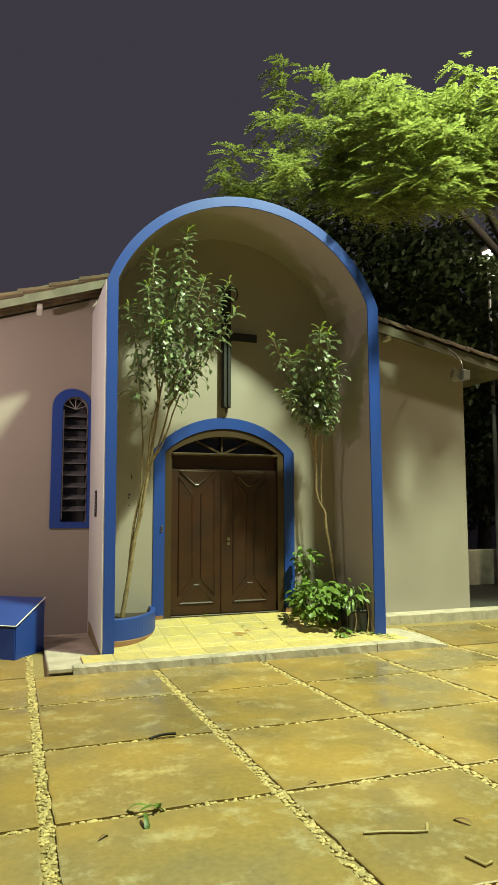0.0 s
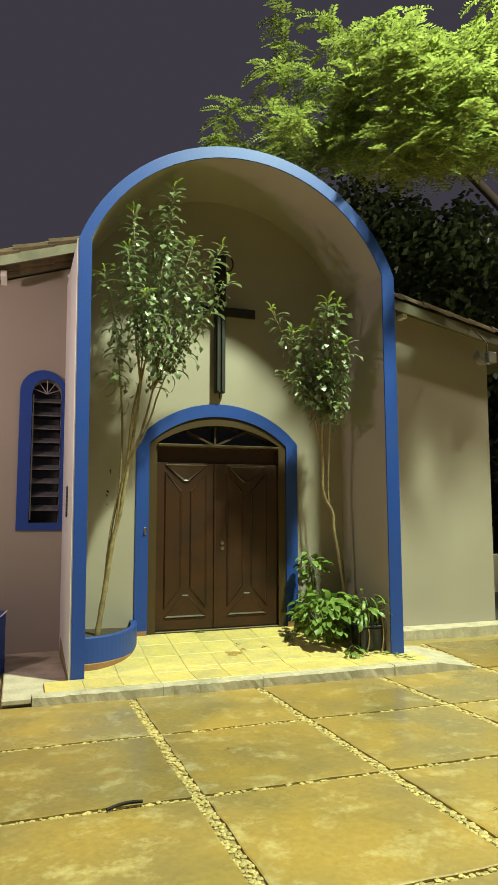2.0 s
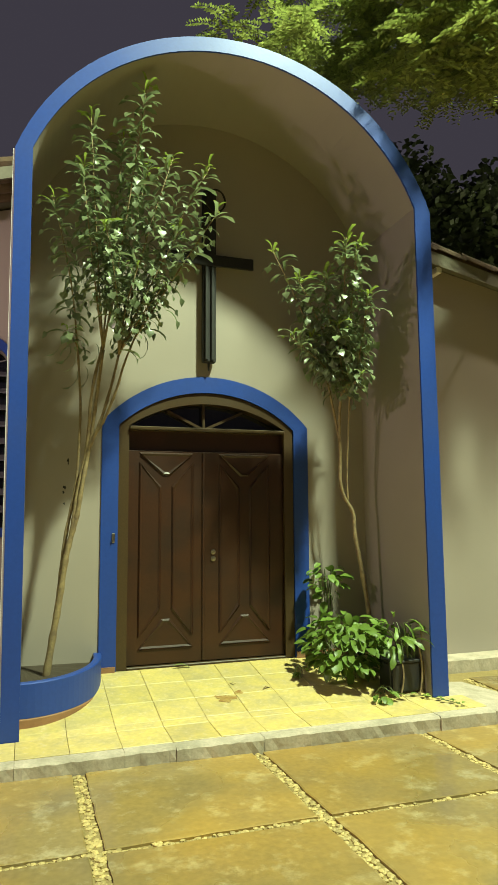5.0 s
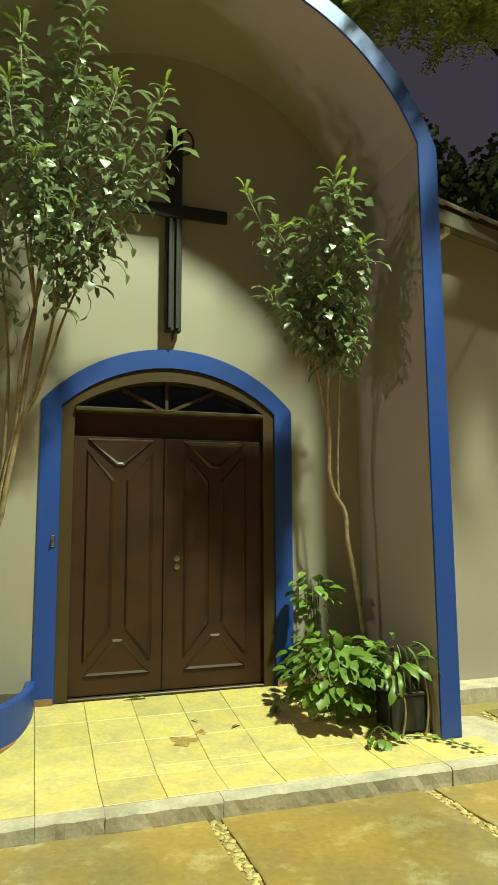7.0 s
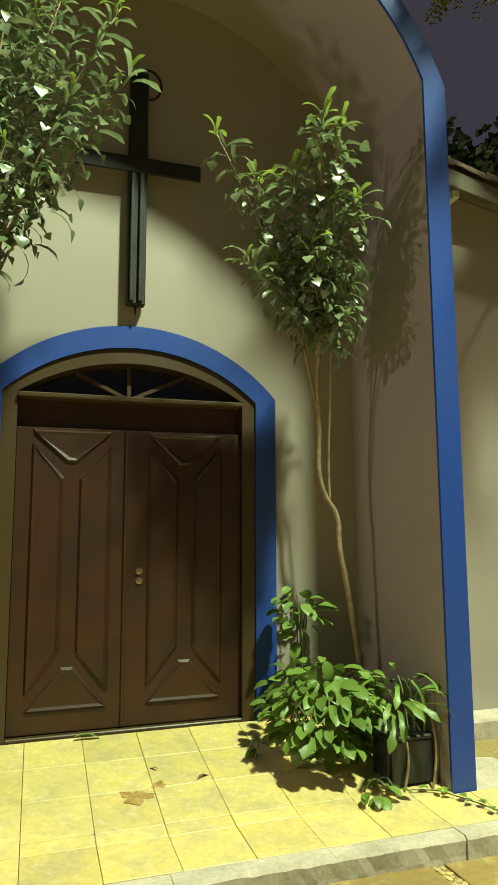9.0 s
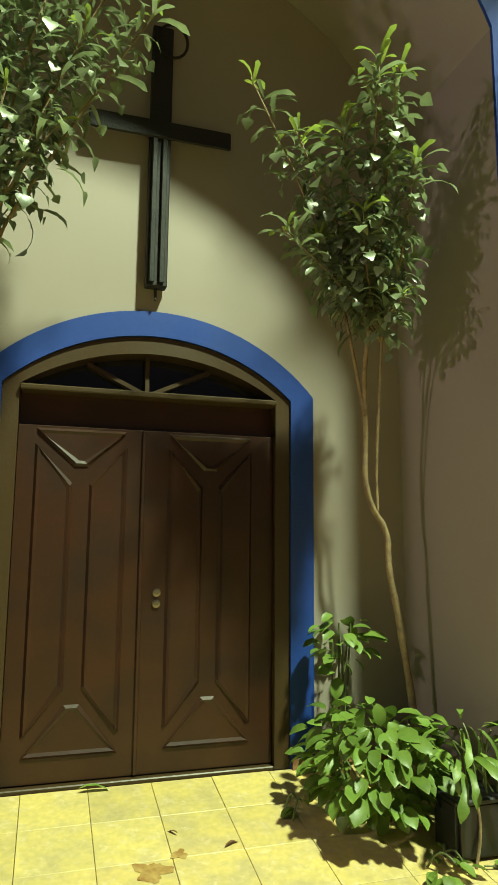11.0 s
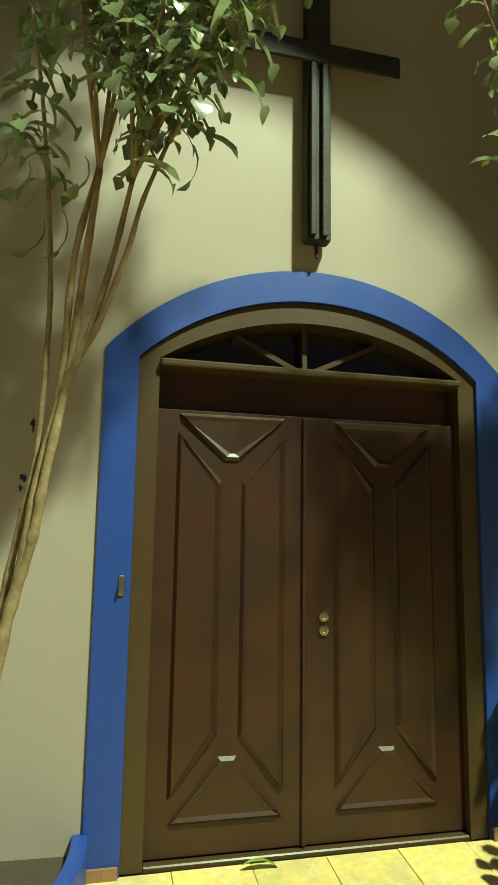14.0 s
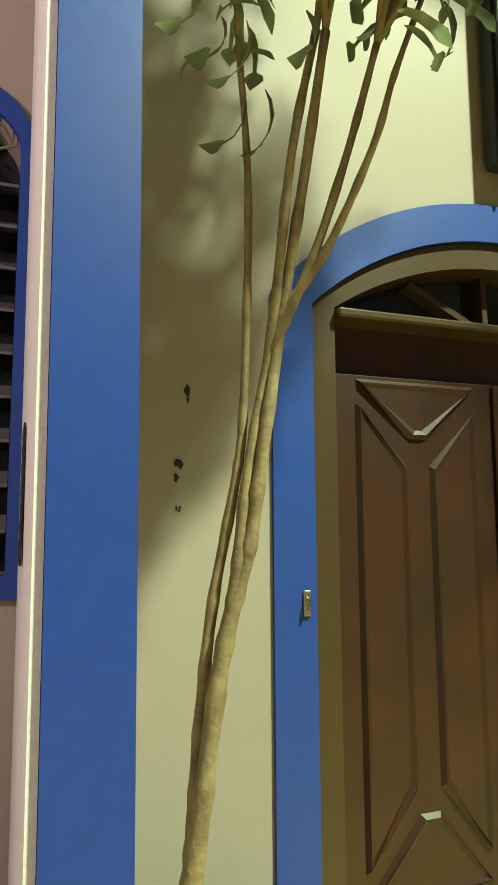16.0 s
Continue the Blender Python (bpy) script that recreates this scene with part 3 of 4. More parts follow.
dish = part("reflector", bm, M["iron"], flood, "round metal reflector")
dish.matrix_basis = pose(-0.10, 0, -0.17, -25, 0, 25)
part("visor", box(-0.01, 0.13, -0.01, 0.13, -0.24, -0.08, 0.012), M["iron"], flood, "grey box housing")
stem = part("stem", tube([(0.02, 0.05, 0.02), (0.02, 0.05, -0.08)], 0.012, 8), M["iron"], flood)
part("arm", tube([(0.02, 0.05, 0.01), (0.02, 0.10, 0.10), (0.02, 0.40, 0.36)], 0.012, 8), M["iron"], stem)

# ---- curved planter ----
planter = empty("planter", (PLI, 0, 0.1), "quarter-round blue planter with a terracotta foot in the portico corner", "planter")


def quarter(ax, bx, z0, z1, th):
    bm = bmesh.new()
    n = 20
    rings = []
    for k in range(n + 1):
        a = math.pi / 2 * k / n
        c, s = math.cos(a), -math.sin(a)
        rings.append([bm.verts.new(p) for p in ((ax * c, bx * s - 0.002, z0), (ax * c, bx * s - 0.002, z1 - 0.008), (ax * c - 0.008 * c, bx * s + 0.008, z1), ((ax - th + 0.008) * c, (bx - th + 0.008) * s - 0.002, z1), ((ax - th) * c, (bx - th) * s - 0.002, z1 - 0.008), ((ax - th) * c, (bx - th) * s - 0.002, z0))])
    for a, b in zip(rings, rings[1:]):
        for k in range(6):
            bm.faces.new((a[k], a[(k + 1) % 6], b[(k + 1) % 6], b[k]))
    bm.faces.new(rings[0]), bm.faces.new(rings[-1][::-1])
    bmesh.ops.recalc_face_normals(bm, faces=bm.faces)
    return bm


curved = part("curved_wall", quarter(0.70, 0.98, 0.066, 0.325, 0.07), M["blue"], planter)
part("foot", quarter(0.708, 0.988, -0.06, 0.065, 0.085), M["terracotta"], curved, "terracotta coloured foot")
bm = bmesh.new()
fan_v = [bm.verts.new((0.0, -0.002, 0.25))] + [bm.verts.new((0.64 * math.cos(math.pi / 2 * k / 12), -0.92 * math.sin(math.pi / 2 * k / 12) - 0.002, 0.24 + 0.01 * (k % 2))) for k in range(13)]
for k in range(12):
    bm.faces.new((fan_v[0], fan_v[k + 2], fan_v[k + 1]))
part("soil", bm, M["soil"], planter, "dark soil")
tagged(part("skirting", box(-1.105, -0.968, -0.03, -0.016, HD - 0.01, HD + 0.045), M["terracotta"]), "terracotta skirting at the foot of the door surround", "skirting", kind="structure")
tagged(part("skirting", box(0.87, 1.62, -0.03, -0.016, HD - 0.01, HD + 0.06), M["terracotta"]), "terracotta skirting along the porch wall", "skirting", kind="structure")


# ---- plants ----
def leaf_mesh(kind, length, seed=0):
    """One leaf along +x from the origin, bent and folded along its midrib."""
    rng = random.Random(seed)
    if kind == "strap":      # narrow blade that widens into a lobed tip
        prof = [(0.0, 0.012), (0.14, 0.045), (0.32, 0.062), (0.52, 0.045), (0.70, 0.036), (0.77, 0.15), (0.85, 0.165), (0.94, 0.07), (1.0, 0.01)]
        rise, fall = 28, -78
    elif kind == "blade":
        prof = [(0.0, 0.012), (0.15, 0.05), (0.4, 0.075), (0.65, 0.08), (0.8, 0.10), (0.9, 0.07), (1.0, 0.006)]
        rise, fall = 30, -58
    else:                    # broad oval
        prof = [(0.0, 0.01), (0.08, 0.13), (0.25, 0.28), (0.5, 0.32), (0.75, 0.25), (0.92, 0.10), (1.0, 0.01)]
        rise, fall = 8, -34
    vs, fs = [], []
    x = z = last = 0.0
    for i, (u, w) in enumerate(prof):
        bend = radians(rise + (fall - rise) * (u + last) / 2)
        x += math.cos(bend) * (u - last) * length
        z += math.sin(bend) * (u - last) * length
        last = u
        ww = w * length * rng.uniform(0.9, 1.1)
        vs += [(x, -ww, z + ww * 0.30), (x, 0, z), (x, ww, z + ww * 0.30)]
    for i in range(len(prof) - 1):
        a = i * 3
        fs += [(a, a + 1, a + 4, a + 3), (a + 1, a + 2, a + 5, a + 4)]
    return vs, fs


def leaf_data(name, kind, length, material, seed):
    vs, fs = leaf_mesh(kind, length, seed)
    me = bpy.data.meshes.new(name)
    me.from_pydata(vs, [], fs)
    me.materials.append(material)
    for p in me.polygons:
        p.use_smooth = True
    return me


def along(direction, roll=0.0):
    d = Vector(direction).normalized()
    side = Vector((0, 0, 1)).cross(d)
    side = side.normalized() if side.length > 1e-3 else Vector((0, 1, 0))
    up = d.cross(side)
    return Matrix((d, side, up)).transposed().to_4x4() @ Matrix.Rotation(roll, 4, "X")


def joined(name, places, kinds, material, parent):
    """Many leaves in one mesh."""
    vs, fs = [], []
    for m, k in places:
        lv, lf = kinds[k]
        base = len(vs)
        vs += [(m @ Vector(v))[:] for v in lv]
        fs += [tuple(i + base for i in f) for f in lf]
    me = bpy.data.meshes.new(name)
    me.from_pydata(vs, [], fs)
    me.materials.append(material)
    for p in me.polygons:
        p.use_smooth = True
    ob = new(name, me)
    ob.parent = parent
    return tagged(ob, kind="stuff")


def flowing(points, k):
    """A smooth line through points, k steps to each stretch."""
    p = [Vector(q) for q in points]
    p = [p[0] * 2 - p[1]] + p + [p[-1] * 2 - p[-2]]
    out = []
    for i in range(1, len(p) - 2):
        for j in range(k):
            t = j / k
            out.append(0.5 * (p[i] * 2 + (p[i + 1] - p[i - 1]) * t + (p[i - 1] * 2 - p[i] * 5 + p[i + 1] * 4 - p[i + 2]) * t * t + (p[i] * 3 - p[i - 1] - p[i + 1] * 3 + p[i + 2]) * t * t * t))
    return out + [p[-2]]


def croton(name, at, label, stems, twigs, single, seed, hanging=()):
    """Slender garden shrub: stems as lists of points with radii, and leafy shoots (root, tip) along which strap leaves spiral."""
    root = empty(name, at, label, "shrub")
    inv = Matrix.Translation(-Vector(at))
    rng = random.Random(seed)
    ends = []
    for pts, r0, r1 in stems:
        line = flowing(pts, 6)
        n = len(line)
        # knobbly bark: a faint ring at each old leaf scar
        radii = [(r0 + (r1 - r0) * i / (n - 1)) * (1 + (0.17 if i % 4 == 2 else rng.uniform(-0.05, 0.05))) for i in range(n)]
        part("stem", tube([inv @ p for p in line], radii, 9), M["bark"], root, smooth=True)
        ends.append(line[-1])
    kinds = [leaf_mesh("strap", 0.215, 1), leaf_mesh("strap", 0.17, 2), leaf_mesh("blade", 0.19, 3), leaf_mesh("blade", 0.15, 4)]
    data = []
    for i, (vs, fs) in enumerate(kinds):
        me = bpy.data.meshes.new("leaf")
        me.from_pydata(vs, [], fs)
        me.materials.append(M["leafone"])
        for p in me.polygons:
            p.use_smooth = True
        data.append(me)
    places, young = [], []
    for a, b, count in twigs:
        b = Vector(b)
        a = min(ends, key=lambda e: (e - Vector(a)).length)
        bend = Vector((rng.uniform(-0.05, 0.05), rng.uniform(-0.05, 0.05), 0))
        pts = [a.lerp(b, i / 6) + bend * math.sin(math.pi * i / 6) for i in range(7)]
        part("shoot", tube([inv @ p for p in pts], [0.010 - 0.0065 * i / 6 for i in range(7)], 7), M["bark"], root, smooth=True)
        count = int(count * 2.0)
        for k in range(count):
            f0 = 0.24 if count > 70 else 0.10
            f = f0 + (1 - f0) * (k + rng.random()) / count
            p = a.lerp(b, min(f, 1.0)) + Vector((rng.gauss(0, 0.05), rng.gauss(0, 0.05), rng.gauss(0, 0.03))) * (1.2 - f) + bend * math.sin(math.pi * min(f, 1.0))
            ang = k * 2.4 + rng.uniform(-0.4, 0.4)
            lift = -0.30 + 1.3 * f ** 6 + rng.uniform(-0.3, 0.3)
            d = Vector((math.cos(ang), math.sin(ang), lift))
            s = rng.uniform(0.75, 1.2)
            (young if f > 0.95 else places).append((inv @ Matrix.Translation(p) @ along(d, rng.uniform(-0.5, 0.5)) @ Matrix.Scale(s, 4), rng.choice((0, 0, 1, 2, 3) if f < 0.9 else (2, 2, 3, 0))))
    rng.shuffle(places)
    for x, y, z, ang in hanging:
        d = Vector((0.22 * math.cos(ang), 0.22 * math.sin(ang), -1))
        places.insert(0, (inv @ Matrix.Translation((x, y, z)) @ along(d, ang) @ Matrix.Scale(1.15, 4), 0))
    young = [(m @ Matrix.Scale(0.8, 4), k) for m, k in young]
    for m, k in places[:single]:
        ob = new("leaf", data[k])
        ob.parent = root
        ob.matrix_basis = m
    joined("foliage", places[single:], kinds, M["leaf"], root)
    joined("young_foliage", young, kinds, M["youngleaf"], root)
    return root


SOIL_Z = 0.345
F1, F2, F3 = (-1.42, -0.44, 1.50), (-1.27, -0.47, 2.36), (-1.40, -0.42, 1.86)
lt = [
    ((-1.19, -0.62, 3.1), (-0.89, -1.00, 5.47), 66),
    ((-1.19, -0.55, 3.1), (-1.36, -0.95, 5.15), 50),
    ((-1.30, -0.60, 3.0), (-1.43, -1.00, 4.65), 46),
    ((-1.15, -0.62, 3.0), (-1.23, -1.02, 4.14), 40),
    ((-1.08, -0.66, 3.0), (-0.65, -1.00, 4.83), 56),
    ((-1.00, -0.68, 3.1), (-0.32, -1.00, 4.79), 46),
    ((-0.95, -0.70, 3.1), (-0.58, -1.00, 4.19), 40),
    ((-0.90, -0.70, 3.1), (-0.23, -0.98, 4.41), 34),
    ((-1.38, -0.45, 2.9), (-1.66, -0.85, 4.40), 36),
    ((-1.38, -0.45, 2.6), (-1.52, -0.62, 3.30), 10),
    ((-1.05, -0.70, 2.9), (-0.70, -0.92, 3.70), 14),
    ((-1.15, -0.62, 2.9), (-0.95, -1.00, 3.80), 16),
    ((-1.05, -0.55, 3.2), (-0.80, -0.70, 4.90), 40),
    ((-1.20, -0.50, 3.2), (-1.05, -0.75, 5.10), 40),
]
croton("tall_croton", (-1.60, -0.42, SOIL_Z), "tall croton shrub with drooping dark green leaves in the blue planter",
       [([(-1.60, -0.42, SOIL_Z - 0.05), (-1.55, -0.42, 0.65), (-1.505, -0.43, 0.95), (-1.46, -0.44, 1.30), F1, (-1.37, -0.46, 1.70), (-1.335, -0.47, 1.95), F2, (-1.23, -0.55, 2.75), (-1.19, -0.62, 3.15)], 0.031, 0.013),
        ([(-1.525, -0.42, 0.85), (-1.505, -0.40, 1.05), (-1.485, -0.39, 1.28), (-1.455, -0.40, 1.55), F3, (-1.375, -0.42, 2.05), (-1.36, -0.43, 2.55), (-1.37, -0.45, 2.85), (-1.40, -0.46, 3.2)], 0.020, 0.009),
        ([F1, (-1.40, -0.45, 1.65), (-1.37, -0.45, 1.90), (-1.30, -0.46, 2.30), (-1.27, -0.55, 2.80), (-1.19, -0.56, 3.2)], 0.020, 0.012),
        ([(-1.30, -0.46, 2.25), (-1.20, -0.52, 2.50), (-1.12, -0.60, 2.80), (-1.06, -0.68, 3.1)], 0.016, 0.010),
        ([F2, (-1.17, -0.55, 2.52), (-1.07, -0.66, 2.80), (-1.02, -0.70, 3.0), (-0.93, -0.72, 3.25)], 0.014, 0.008)],
       lt, 300, 11,
       [(-0.84, -0.70, 3.28, 0.3), (-1.43, -0.62, 3.12, 2.0), (-1.40, -0.50, 2.98, 3.0), (-1.33, -0.50, 3.02, 1.0), (-1.47, -0.52, 3.2, 4.0), (-1.25, -0.62, 3.2, 5.0), (-1.07, -0.72, 3.3, 0.8), (-0.95, -0.75, 3.4, 5.4), (-1.55, -0.60, 3.25, 2.6)])

rt = [
    ((1.18, -0.62, 2.9), (0.90, -1.25, 4.20), 50),
    ((1.22, -0.62, 2.9), (1.02, -1.25, 4.17), 40),
    ((1.05, -0.60, 2.9), (0.27, -0.98, 4.12), 30),
    ((1.10, -0.60, 2.9), (0.53, -0.98, 3.86), 42),
    ((1.12, -0.62, 2.9), (0.80, -1.00, 3.93), 50),
    ((1.22, -0.60, 2.75), (1.16, -1.14, 3.72), 40),
    ((1.22, -0.60, 2.7), (1.17, -1.00, 3.00), 18),
    ((1.05, -0.60, 2.7), (0.50, -0.85, 3.35), 36),
    ((1.10, -0.55, 2.7), (0.75, -0.72, 3.40), 40),
    ((1.10, -0.60, 2.75), (0.92, -1.00, 3.45), 42),
    ((1.18, -0.55, 2.6), (1.15, -0.75, 3.50), 44),
]
croton("small_croton", (1.56, -0.40, 0.22), "slender croton shrub with glossy green leaves rising from a pot",
       [([(1.56, -0.40, 0.25), (1.50, -0.38, 0.75), (1.426, -0.38, 1.19), (1.372, -0.38, 1.47), (1.355, -0.38, 1.70), (1.26, -0.38, 1.865), (1.213, -0.39, 2.04), (1.213, -0.40, 2.30), (1.18, -0.46, 2.55), (1.16, -0.52, 2.75), (1.16, -0.60, 3.0)], 0.022, 0.013),
        ([(1.195, -0.43, 2.42), (1.12, -0.47, 2.70), (1.02, -0.55, 2.98)], 0.013, 0.009),
        ([(1.30, -0.38, 1.80), (1.285, -0.40, 2.10), (1.27, -0.48, 2.55), (1.23, -0.60, 2.85)], 0.010, 0.008)],
       rt, 300, 12)


def bush(name, at, label, centre, radii, count, length, seed, low=0.12, stems=7, shape="oval"):
    """Low leafy plant: thin stems from the root and broad leaves, each its own part."""
    root = empty(name, at, label, "plant")
    inv = Matrix.Translation(-Vector(at))
    rng = random.Random(seed)
    data = [leaf_data("leaf", shape, length * s, M["bigleaf"], i) for i, s in enumerate((1.0, 0.82, 1.15))]
    for k in range(stems):
        tip = Vector((centre[0] + rng.uniform(-0.7, 0.7) * radii[0], centre[1] + rng.uniform(-0.7, 0.7) * radii[1], centre[2] + rng.uniform(0.0, 0.7) * radii[2]))
        part("stem", tube([inv @ p for p in curve((at[0] + rng.uniform(-0.1, 0.1), at[1] + rng.uniform(-0.1, 0.1), at[2]), tip, (0, 0, 0.06))], 0.006, 5), M["stalk"], root)
    for k in range(count):
        while True:
            v = Vector((rng.uniform(-1, 1), rng.uniform(-1, 1), rng.uniform(-1, 1)))
            if 0.55 < v.length < 1.0:
                break
        p = Vector((centre[0] + v.x * radii[0], centre[1] + v.y * radii[1], max(centre[2] + v.z * radii[2], low)))
        d = Vector((v.x, v.y, -0.15 + rng.uniform(-0.35, 0.35)))
        ob = new("leaf", data[k % 3])
        ob.parent = root
        ob.matrix_basis = inv @ Matrix.Translation(p) @ along(d, rng.uniform(-0.6, 0.6)) @ Matrix.Scale(rng.uniform(0.75, 1.15), 4)
    return root


bush("leafy_bush", (1.12, -0.62, porch(-0.6)), "low bush of broad bright green leaves spilling over the porch tiles", (1.10, -0.62, 0.47), (0.37, 0.42, 0.31), 330, 0.128, 21, 0.16, 9)
bush("potted_plant", (1.50, -0.98, porch(-1.0) + 0.3), "potted plant with long dark green leaves beside the arch foot", (1.46, -0.96, 0.62), (0.22, 0.18, 0.15), 46, 0.24, 22, 0.3, 8, "blade")
bush("upright_bush", (1.16, -0.20, porch(-0.2)), "thin upright plant with broad leaves against the porch wall", (1.14, -0.18, 1.02), (0.17, 0.13, 0.23), 40, 0.12, 23, 0.3, 5)
bush("trailing_vine", (1.25, -1.08, porch(-1.08)), "trailing runner of small bright leaves on the porch tiles", (1.22, -1.10, 0.13), (0.16, 0.12, 0.04), 16, 0.085, 24, 0.10, 3)
bush("seedling", (0.72, -0.52, porch(-0.5)), "small bright green seedling on the tiles", (0.72, -0.52, 0.22), (0.035, 0.035, 0.05), 5, 0.085, 25, 0.19, 2)

pot = empty("plant_pot", (1.53, -0.97, porch(-0.97)), "dark plastic trough pot on the porch tiles", "pot")
trough = part("trough", box(-0.19, 0.12, -0.10, 0.12, 0.0, 0.27, 0.02, seg=2), M["plastic"], pot)
part("rim", box(-0.20, 0.13, -0.11, 0.13, 0.255, 0.285, 0.008), M["plastic"], trough)
for x, y, h in ((1.42, -1.10, 0.34), (1.66, -1.06, 0.55), (1.60, -1.12, 0.42)):
    tagged(part("dry_stalk", tube(curve((x, y, porch(y)), (x + 0.03, y + 0.04, porch(y) + h), (0.03, 0, 0)), 0.008, 6), M["bark"]), "pale dry stalk leaning beside the pot", "stalk", "dry stalks")

# ---- big tree ----
tree = empty("tree", (7.9, 2.6, paving(7.9, 2.6)), "large spreading tree with fine lit leaves above the chapel roof", "tree")
tinv = Matrix.Translation(-Vector(tree.location))
tp = lambda *p: tinv @ Vector(p)
part("trunk", tube([tp(7.9, 2.6, -0.3), tp(7.8, 2.6, 1.5), tp(7.85, 2.5, 3.5), tp(7.7, 2.4, 5.2), tp(7.5, 2.2, 6.9)], [0.42, 0.36, 0.32, 0.28, 0.22], 14), M["darkbark"], tree, smooth=True)
fork, crotch = (7.5, 2.2, 6.8), (4.2, 0.3, 8.4)
limbs = [(fork, crotch), (fork, (5.2, -0.9, 8.6)), (fork, (3.0, 0.8, 8.4)), (fork, (6.8, 0.2, 9.0)), (crotch, (2.2, -1.1, 7.4)), (crotch, (3.2, -1.6, 7.3))]
for a, b in limbs:
    part("limb", tube([tinv @ p for p in curve(a, b, (0, 0.15, 0.35), 8)], [0.12 - 0.0105 * i for i in range(9)], 8), M["darkbark"], tree, smooth=True)
rng = random.Random(31)
centres = []
while len(centres) < 360:
    v = Vector((rng.uniform(-1, 1), rng.uniform(-1, 1), rng.uniform(-1, 1)))
    if 0.35 < v.length < 1:
        c = Vector((3.9 + v.x * 4.9, 0.7 + v.y * 2.1, 8.0 + v.z * 1.75 + 0.10 * (v.x * 4.9)))
        edge = 6.55 + 0.25 * math.sin(c.x * 1.7) - (0.35 if c.x > 1.4 else 0)
        if c.z > edge and not (c.x < 1.0 and c.z > 8.3 + 0.35 * c.x) and not (c.x < 2.2 and rng.random() < 0.72) and c.x > 0.2:
            centres.append(c)
for _ in range(26):
    centres.append(Vector((rng.uniform(1.9, 4.2), rng.uniform(-1.3, -0.5), rng.uniform(6.05, 6.7))))
# the lit side of the crown leans out over the forecourt
pivot = Vector((-2.5, -8.2, 1.75))
leaning = []
for c in centres:
    k = 1.0 - 0.21 * min(max((c.x - 1.6) / 1.4, 0.0), 1.0)
    q = pivot + (c - pivot) * k
    if q.y > -0.8 or q.z > 12.8 - (q.y + 6) * 1.58 or rng.random() < 0.10:
        leaning.append(q)
centres = leaning
# drooping lower edge
for _ in range(30):
    cx, cy = rng.uniform(2.2, 4.6), rng.uniform(-1.9, -0.6)
    centres.append(Vector((cx, cy, 6.1 + 0.43 * (cy + 1.5) + 0.33 * (cx - 2.5) + rng.uniform(0, 0.3))))
# thin outer twigs reaching over the hood
for _ in range(9):
    centres.append(Vector((rng.uniform(0.3, 1.6), rng.uniform(1.0, 2.0), rng.uniform(7.2, 7.7))))


def clear(c):
    """True where a spray keeps above the rising underside and leaves the lamp's way to the porch free."""
    if c.x > 1.5 and c.z < 6.05 + 0.43 * (c.y + 1.5) + 0.33 * (c.x - 2.5):
        return False
    from_lamp = c - Vector((3.3, -6.0, 12.8))
    for depth, reach, top in ((4.82, 2.15, 4.4), (5.1, 1.7, 4.6), (6.0, 1.45, 3.9)):
        hit = Vector((3.3, -6.0, 12.8)) + from_lamp * (depth / max(from_lamp.y, 0.1))
        if c.y < depth - 6 and hit.x < reach and -3 < hit.z < top:
            return False
    return True


vs, fs = [], []
for c in filter(clear, centres):
    lay = rng.uniform(0.25, 0.46)
    for s in range(rng.randint(11, 15)):
        ang = rng.uniform(0, 6.283)
        d = Vector((math.cos(ang), math.sin(ang), rng.uniform(-0.35, 0.25))).normalized()
        side = Vector((0, 0, 1)).cross(d).normalized()
        start = c + Vector((rng.uniform(-0.2, 0.2), rng.uniform(-0.2, 0.2), rng.uniform(-0.15, 0.15)))
        for k in range(11):
            f = (k + 1) / 11
            p = start + d * lay * f + Vector((0, 0, -0.14 * f * f))
            for sg in (-1, 1):
                o = (side * sg + d * 0.5 + Vector((0, 0, rng.uniform(-0.35, 0.15)))).normalized()
                L = rng.uniform(0.06, 0.11) * (1.1 - 0.4 * f)
                wv = d * L * 0.26
                q = tinv @ p
                base = len(vs)
                vs += [q[:], (q + o * L * 0.5 + wv)[:], (q + o * L)[:], (q + o * L * 0.5 - wv)[:]]
                fs.append((base, base + 1, base + 2, base + 3))
me = bpy.data.meshes.new("crown")
me.from_pydata(vs, [], fs)
me.materials.append(M["treeleaf"])
crown = new("crown", me)
crown.parent = tree
tagged(crown, kind="stuff")

